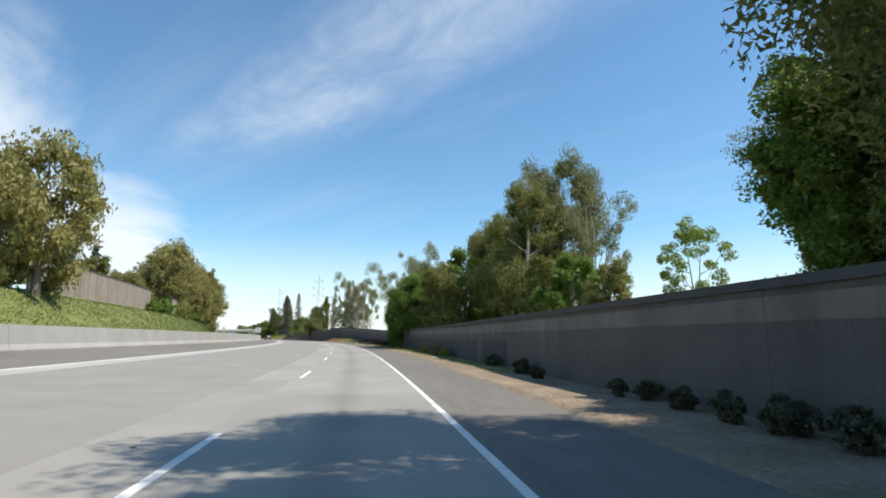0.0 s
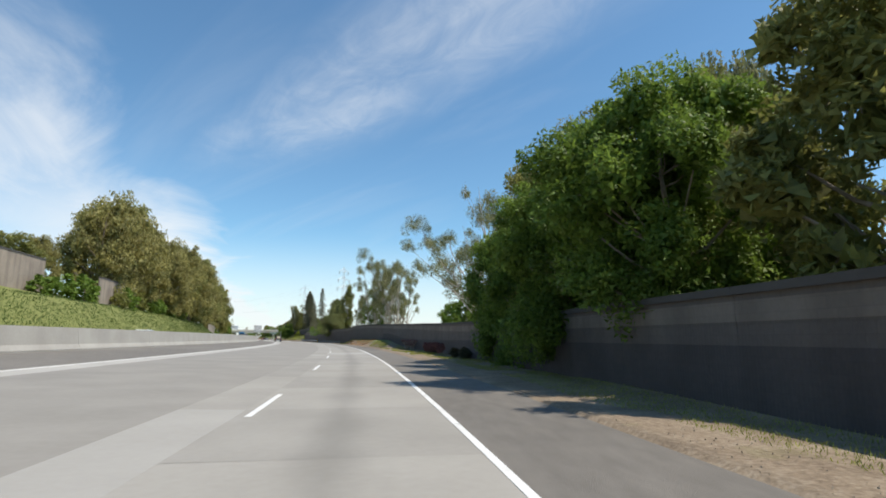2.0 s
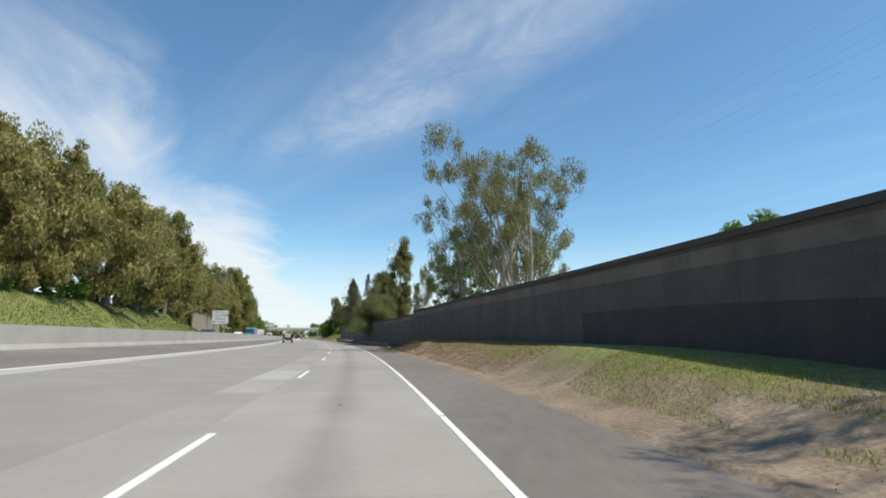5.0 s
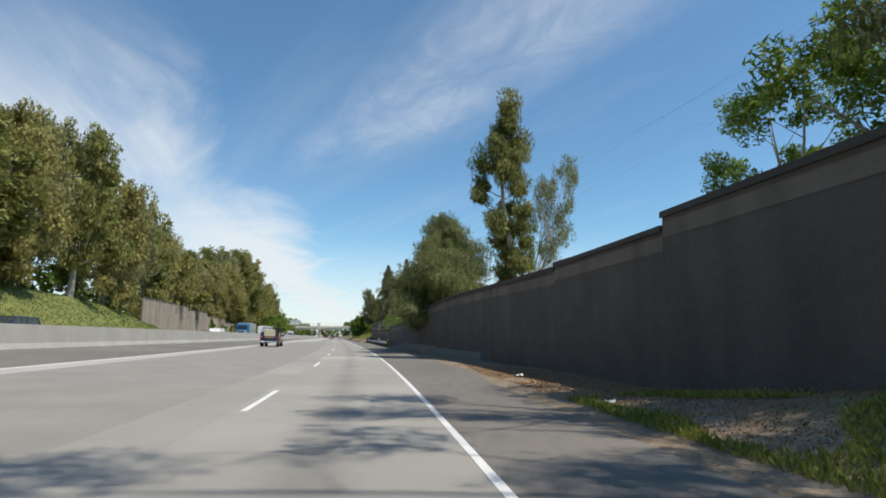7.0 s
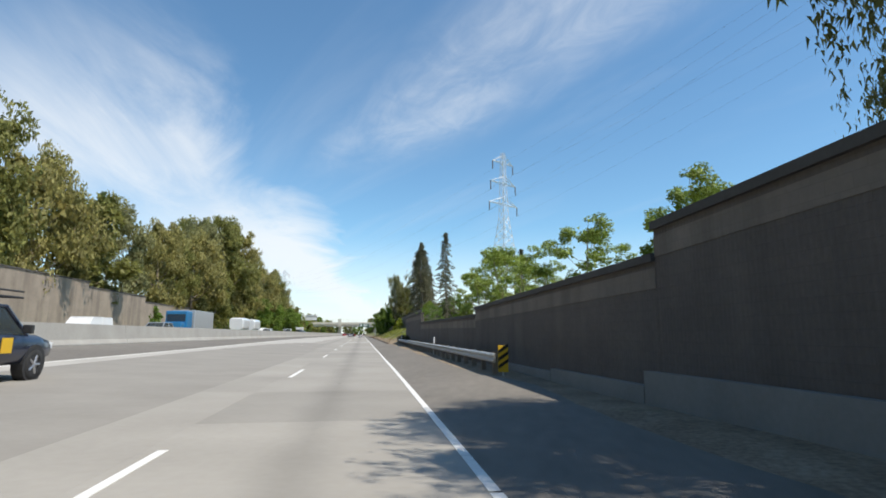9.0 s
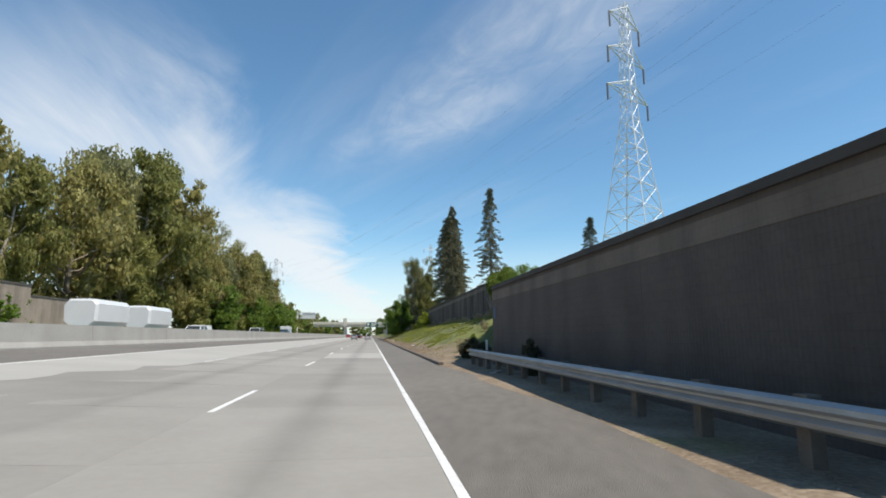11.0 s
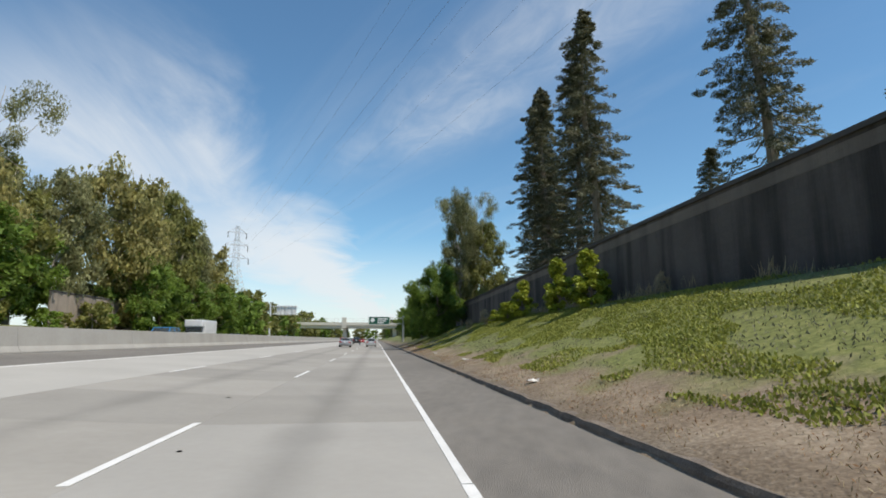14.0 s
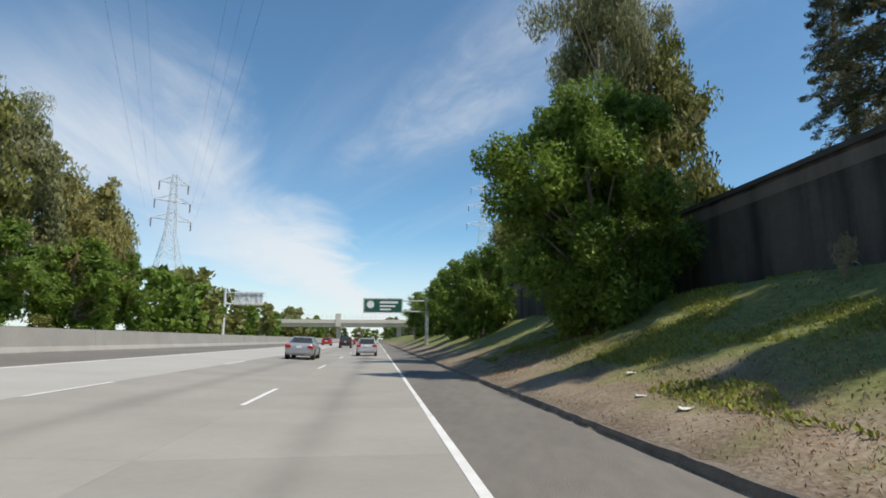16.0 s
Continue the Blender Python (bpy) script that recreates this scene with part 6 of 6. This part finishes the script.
def car(form, s, u, colour, label, category="car", turn=0.0, group="traffic", z=None, solid_sides=False):
    f = CAR_FORMS[form]
    z = road_z(u) if z is None else z
    lean = math.degrees(math.atan(TILT)) if LANE_1 > u > BARRIER and turn == 0 else 0
    root = empty({"sedan": "sedan_car", "hatch": "hatchback_car", "suv": "suv_car", "van": "van"}[form], set_at(s, u, z + 0.005, turn, 1.0, lean), label, category, group)
    bm = bmesh.new()
    loft(bm, [body_ring(*st) for st in f["st"]])
    bmesh.ops.bevel(bm, geom=bm.edges[:], offset=0.012, segments=1, affect="EDGES")
    body = part("body", bm, M[colour], root, smooth=True)
    L = f["st"][-1][0]
    y0, y1, r0, r1, zb, zr, wb_, wr = f["cab"]
    base = [(-wb_, y0, zb), (wb_, y0, zb), (wb_, y1, zb), (-wb_, y1, zb)]
    top = [(-wr, r0, zr - 0.03), (wr, r0, zr - 0.03), (wr, r1, zr - 0.03), (-wr, r1, zr - 0.03)]
    bm = bmesh.new()
    loft(bm, [base, top])
    part("window_glass", bm, M[colour] if solid_sides else M["glass"], root)
    boxed("seats", (-wb_ * 0.7, wb_ * 0.7, y0 + 0.5, y1 - 0.9, zb - 0.4, zb + 0.12), M["cabin"], root, 0.06)
    bm = bmesh.new()
    loft(bm, [[(x * 1.03, y + (-0.05 if y == r0 else 0.05), zr - 0.045) for x, y, _ in top], [(x * 1.0, y, zr - 0.01) for x, y, _ in top], [(x * 0.8, y * 0.9 + (r0 + r1) * 0.05, zr + 0.015) for x, y, _ in top]])
    part("roof", bm, M[colour], root, smooth=False)
    for k in range(4):
        bm = bmesh.new()
        tube(bm, [Vector(base[k]) + Vector((0, 0, -0.03)), Vector(top[k])], 0.045, 6)
        part("pillar", bm, M[colour], root)
    for sx in (-1, 1):
        bm = bmesh.new()
        ym = (r0 + r1) / 2 + 0.05
        tube(bm, [(sx * wb_ * 1.0, ym, zb - 0.02), (sx * wr * 1.0, ym, zr - 0.04)], 0.04, 6)
        part("pillar", bm, M[colour], root)
        for y in f["wb"]:
            wheel(root, sx * (f["st"][3][1] - 0.10), y, f["r"], 0.22)
            bm = bmesh.new()
            tube(bm, [(sx * (f["st"][3][1] - 0.24), y, f["r"] + 0.02), (sx * (f["st"][3][1] + 0.008), y, f["r"] + 0.02)], f["r"] + 0.055, 20)
            part("wheel_arch", bm, M["plastic"], root)
        w0, zl = f["st"][1][1], f["lamp"]
        boxed("tail_lamp", (sx * (w0 - 0.34), sx * (w0 + 0.015), -0.015, 0.32, zl - 0.13, zl + 0.07), M["lamp_red"], root, 0.03, "red tail lamp")
        wf = f["st"][-2][1]
        boxed("headlamp", (sx * (wf - 0.32), sx * (wf + 0.01), L - 0.42, L - 0.10, zl - 0.22, zl - 0.08), M["lamp_clear"], root, 0.03, "clear headlamp")
        boxed("mirror", (sx * (wb_ + 0.06), sx * (wb_ + 0.26), y1 - 0.55, y1 - 0.42, zb + 0.0, zb + 0.14), M[colour], root, 0.03)
        for yh in (ym - 0.25, ym + 0.75):
            boxed("door_handle", (sx * (f["st"][3][1] - 0.01), sx * (f["st"][3][1] + 0.018), yh, yh + 0.2, zb - 0.17, zb - 0.14), M["chrome"], root, 0.005)
        bm = bmesh.new()
        tube(bm, [(sx * 0.52, -0.02, f["st"][1][2] + 0.03), (sx * 0.52, 0.2, f["st"][1][2] + 0.03)], 0.045, 10)
        part("exhaust", bm, M["chrome"], root)
    boxed("number_plate", (-0.16, 0.16, -0.022, 0.0, f["lamp"] - 0.12, f["lamp"] + 0.03), M["sign_white"], root, 0.004)
    boxed("rear_bumper", (-f["st"][1][1] * 0.9, f["st"][1][1] * 0.9, -0.03, 0.06, f["st"][1][2] + 0.10, f["st"][1][2] + 0.24), M[colour], root, 0.02)
    boxed("grille", (-0.42, 0.42, L - 0.06, L + 0.01, 0.48, f["lamp"] - 0.16), M["plastic"], root, 0.02)
    return root


car("sedan", 461.5, -5.9, "silver", "silver-grey four-door sedan with red tail lamps")
car("hatch", 473.0, -1.85, "silver_pale", "pale silver compact car in the outer lane")
car("suv", 512, -5.9, "black", "black sport utility vehicle seen from behind")
car("hatch", 530, -10.4, "red", "bright red hatchback in the inner lane")
car("sedan", 560, -5.9, "red", "red sedan far ahead on the freeway")
car("sedan", 585, -10.4, "black", "dark sedan far ahead on the freeway")
# oncoming, behind the barrier
for form, s, u, colour, label, cat in (
        ("sedan", 113, -21, "white", "white oncoming sedan behind the barrier", "car"), ("sedan", 126, -25, "silver", "grey oncoming sedan behind the barrier", "car"), ("suv", 223, -21, "navy", "dark blue oncoming pickup-like vehicle", "car"),
        ("sedan", 269, -21, "dark_red", "maroon oncoming sedan behind the barrier", "car"), ("van", 292, -24, "white", "white oncoming panel van", "van"), ("suv", 299, -21, "silver", "grey oncoming sport utility vehicle", "car"),
        ("suv", 362, -21, "white", "white oncoming sport utility vehicle", "car"), ("van", 376, -24.5, "white", "white oncoming box van behind the barrier", "van"), ("van", 402, -22, "white", "white oncoming van behind the barrier", "van"),
        ("suv", 430, -21, "blue", "blue and white oncoming sport utility vehicle", "car"), ("sedan", 500, -24, "silver_pale", "pale oncoming sedan behind the barrier", "car"), ("sedan", 458, -21.5, "navy", "dark oncoming sedan behind the barrier", "car")):
    car(form, s, u, colour, label, cat, 180, "oncoming traffic", MEDIAN_Z + 0.02, solid_sides=(form == "van" and u != -22))


def pickup(s, u):
    root = empty("pickup_truck", set_at(s, u, road_z(u, s), 0, 1, 2.5), "navy work pickup with a ladder rack and yellow markings", "truck", "traffic")
    bm = bmesh.new()
    loft(bm, [body_ring(*st) for st in [(0.0, 0.92, 0.55, 1.12), (0.06, 0.98, 0.5, 1.16), (2.3, 0.99, 0.45, 1.18), (2.4, 0.99, 0.42, 1.18), (4.2, 0.99, 0.42, 1.16), (5.0, 0.97, 0.45, 1.14), (5.55, 0.92, 0.5, 1.02), (5.7, 0.84, 0.55, 0.9)]])
    part("body", bm, M["navy"], root, smooth=True)
    bm = bmesh.new()
    loft(bm, [[(-0.86, 2.35, 1.14), (0.86, 2.35, 1.14), (0.86, 4.5, 1.14), (-0.86, 4.5, 1.14)], [(-0.72, 2.5, 1.80), (0.72, 2.5, 1.80), (0.72, 3.75, 1.80), (-0.72, 3.75, 1.80)]])
    part("window_glass", bm, M["glass"], root)
    boxed("roof", (-0.75, 0.75, 2.45, 3.8, 1.79, 1.86), M["navy"], root, 0.03)
    for x in (-1, 1):
        for a, b in (((x * 0.86, 2.35, 1.12), (x * 0.73, 2.5, 1.81)), ((x * 0.86, 4.5, 1.12), (x * 0.73, 3.75, 1.81)), ((x * 0.86, 3.3, 1.12), (x * 0.73, 3.2, 1.81))):
            bm = bmesh.new()
            tube(bm, [a, b], 0.05, 6)
            part("pillar", bm, M["navy"], root)
        for y in (1.05, 4.75):
            wheel(root, x * 0.88, y, 0.40, 0.26)
            bm = bmesh.new()
            tube(bm, [(x * 0.72, y, 0.43), (x * 0.995, y, 0.43)], 0.47, 20)
            part("wheel_arch", bm, M["plastic"], root)
        side = boxed("tool_box", (x * 0.62, x * 0.98, 0.05, 2.3, 1.16, 1.62), M["navy"], root, 0.02, "navy side tool box")
        for i in range(3):
            boxed("lettering_bar", (x * 0.978, x * 0.988, 0.5, 1.6 - i * 0.2, 1.50 - i * 0.12, 1.56 - i * 0.12), M["sign_yellow"], side, 0)
        boxed("door_mark", (x * 0.985, x * 1.0, 3.35, 3.75, 0.72, 1.08), M["sign_yellow"], root, 0.003, "plain yellow shape on the door")
        for i in range(3):
            boxed("lettering_bar", (x * 0.985, x * 0.999, 2.55, 3.25, 0.98 - i * 0.12, 1.04 - i * 0.12), M["sign_yellow"], root, 0)
        boxed("tail_lamp", (x * 0.80, x * 0.985, -0.02, 0.06, 0.82, 1.10), M["lamp_red"], root, 0.01, "red tail lamp")
        boxed("mirror", (x * 0.95, x * 1.18, 4.1, 4.22, 1.18, 1.4), M["plastic"], root, 0.03)
        bm = bmesh.new()
        for y in (0.1, 1.2, 2.3):
            tube(bm, [(x * 0.8, y, 1.6), (x * 0.8, y, 2.05)], 0.03, 6)
        tube(bm, [(x * 0.8, 0.0, 2.05), (x * 0.8, 4.2, 2.05)], 0.03, 6)
        tube(bm, [(x * 0.8, 0.0, 2.2), (x * 0.8, 4.2, 2.2)], 0.025, 6)
        part("rack_side", bm, M["plastic"], root)
    bm = bmesh.new()
    for y in (0.05, 1.1, 2.2, 3.2, 4.15):
        tube(bm, [(-0.8, y, 2.05), (0.8, y, 2.05)], 0.03, 6)
    part("rack_bars", bm, M["plastic"], root)
    bm = bmesh.new()
    for x in (-0.45, -0.05):
        tube(bm, [(x, 0.1, 2.12), (x, 4.0, 2.12)], 0.03, 6)
    for i in range(12):
        tube(bm, [(-0.45, 0.2 + i * 0.32, 2.12), (-0.05, 0.2 + i * 0.32, 2.12)], 0.018, 5)
    part("ladder", bm, M["galvanised"], root)
    boxed("rear_panel", (-0.58, 0.58, 0.04, 0.12, 1.18, 1.86), M["cream"], root, 0.01, "cream panel across the load bed")
    boxed("tailgate_bar", (-0.45, 0.45, -0.035, -0.02, 1.0, 1.06), M["sign_yellow"], root, 0)
    boxed("bumper", (-0.95, 0.95, -0.16, 0.04, 0.48, 0.66), M["chrome"], root, 0.03)
    boxed("number_plate", (-0.85, -0.55, -0.18, -0.16, 0.5, 0.64), M["sign_white"], root, 0)
    boxed("headlamp", (-0.9, 0.9, 5.5, 5.66, 0.78, 0.94), M["lamp_clear"], root, 0.02)


pickup(250.2, -10.5)


def lorry(name, s, u, label, parts_):
    root = empty(name, set_at(s, u, MEDIAN_Z + 0.02, 180), label, "truck", "oncoming traffic")
    for pname, dims, m, bev in parts_:
        boxed(pname, dims, M[m], root, bev)
    y_max = max(d[1][3] for d in parts_)
    for x in (-0.95, 0.95):
        for y in (0.9, 2.1, y_max - 1.2):
            wheel(root, x, y, 0.48, 0.3)
    return root


lorry("tractor_truck", 318, -22.5, "blue tractor truck with a pale trailer", [("trailer", (-1.25, 1.25, 0, 8.5, 1.1, 3.5), "silver_pale", 0.05), ("cab", (-1.2, 1.2, 9.2, 11.2, 0.6, 3.3), "blue", 0.15), ("hood", (-1.0, 1.0, 11.2, 12.6, 0.6, 2.0), "blue", 0.15),
                                                                           ("windscreen", (-1.0, 1.0, 11.16, 11.24, 2.1, 2.9), "glass", 0.02), ("chassis", (-0.6, 0.6, 0.3, 12.2, 0.5, 1.0), "plastic", 0.02)])
lorry("motorhome", 452, -24, "white motorhome with an overcab sleeping bay", [("house", (-1.15, 1.15, 0, 5.2, 0.7, 3.1), "white", 0.12), ("overcab", (-1.1, 1.1, 5.2, 6.3, 2.2, 3.1), "white", 0.15), ("cab", (-1.0, 1.0, 5.2, 7.2, 0.6, 1.5), "white", 0.15),
                                                                        ("windscreen", (-0.92, 0.92, 5.3, 6.5, 1.5, 2.2), "glass", 0.1), ("stripe", (-1.16, 1.16, 0.3, 5.0, 1.25, 1.4), "blue", 0.0)])


def tanker(s, u):
    root = empty("bulk_tanker", set_at(s, u, MEDIAN_Z + 0.02, 180), "white bulk tanker trailer with green running gear", "truck", "oncoming traffic")
    bm = bmesh.new()
    ring = lambda y, k: [(x * k, y, 1.9 + (z - 1.9) * k) for x, z in ((0.5, 1.1), (1.15, 1.7), (1.2, 3.0), (0.9, 3.35), (-0.9, 3.35), (-1.2, 3.0), (-1.15, 1.7), (-0.5, 1.1))]
    loft(bm, [ring(0, 0.9), ring(0.25, 1), ring(5.6, 1), ring(5.9, 0.9)])
    part("tank", bm, M["white"], root)
    for x in (-0.95, 0.95):
        for y in (0.9, 2.2, 5.0):
            wheel(root, x, y, 0.48, 0.3)
    boxed("chassis", (-0.9, 0.9, 0.2, 6.4, 0.6, 1.05), M["green_gear"], root, 0.03, "green steel chassis")
    boxed("catwalk", (-0.4, 0.4, 0.3, 5.6, 3.36, 3.42), M["galvanised"], root, 0.0)


M["green_gear"] = mat("green_steel", [(0.03, 0.17, 0.14), (0.04, 0.2, 0.16)], 2.0, 0.5)
tanker(352.5, -22.3)
tanker(342.5, -22.3)
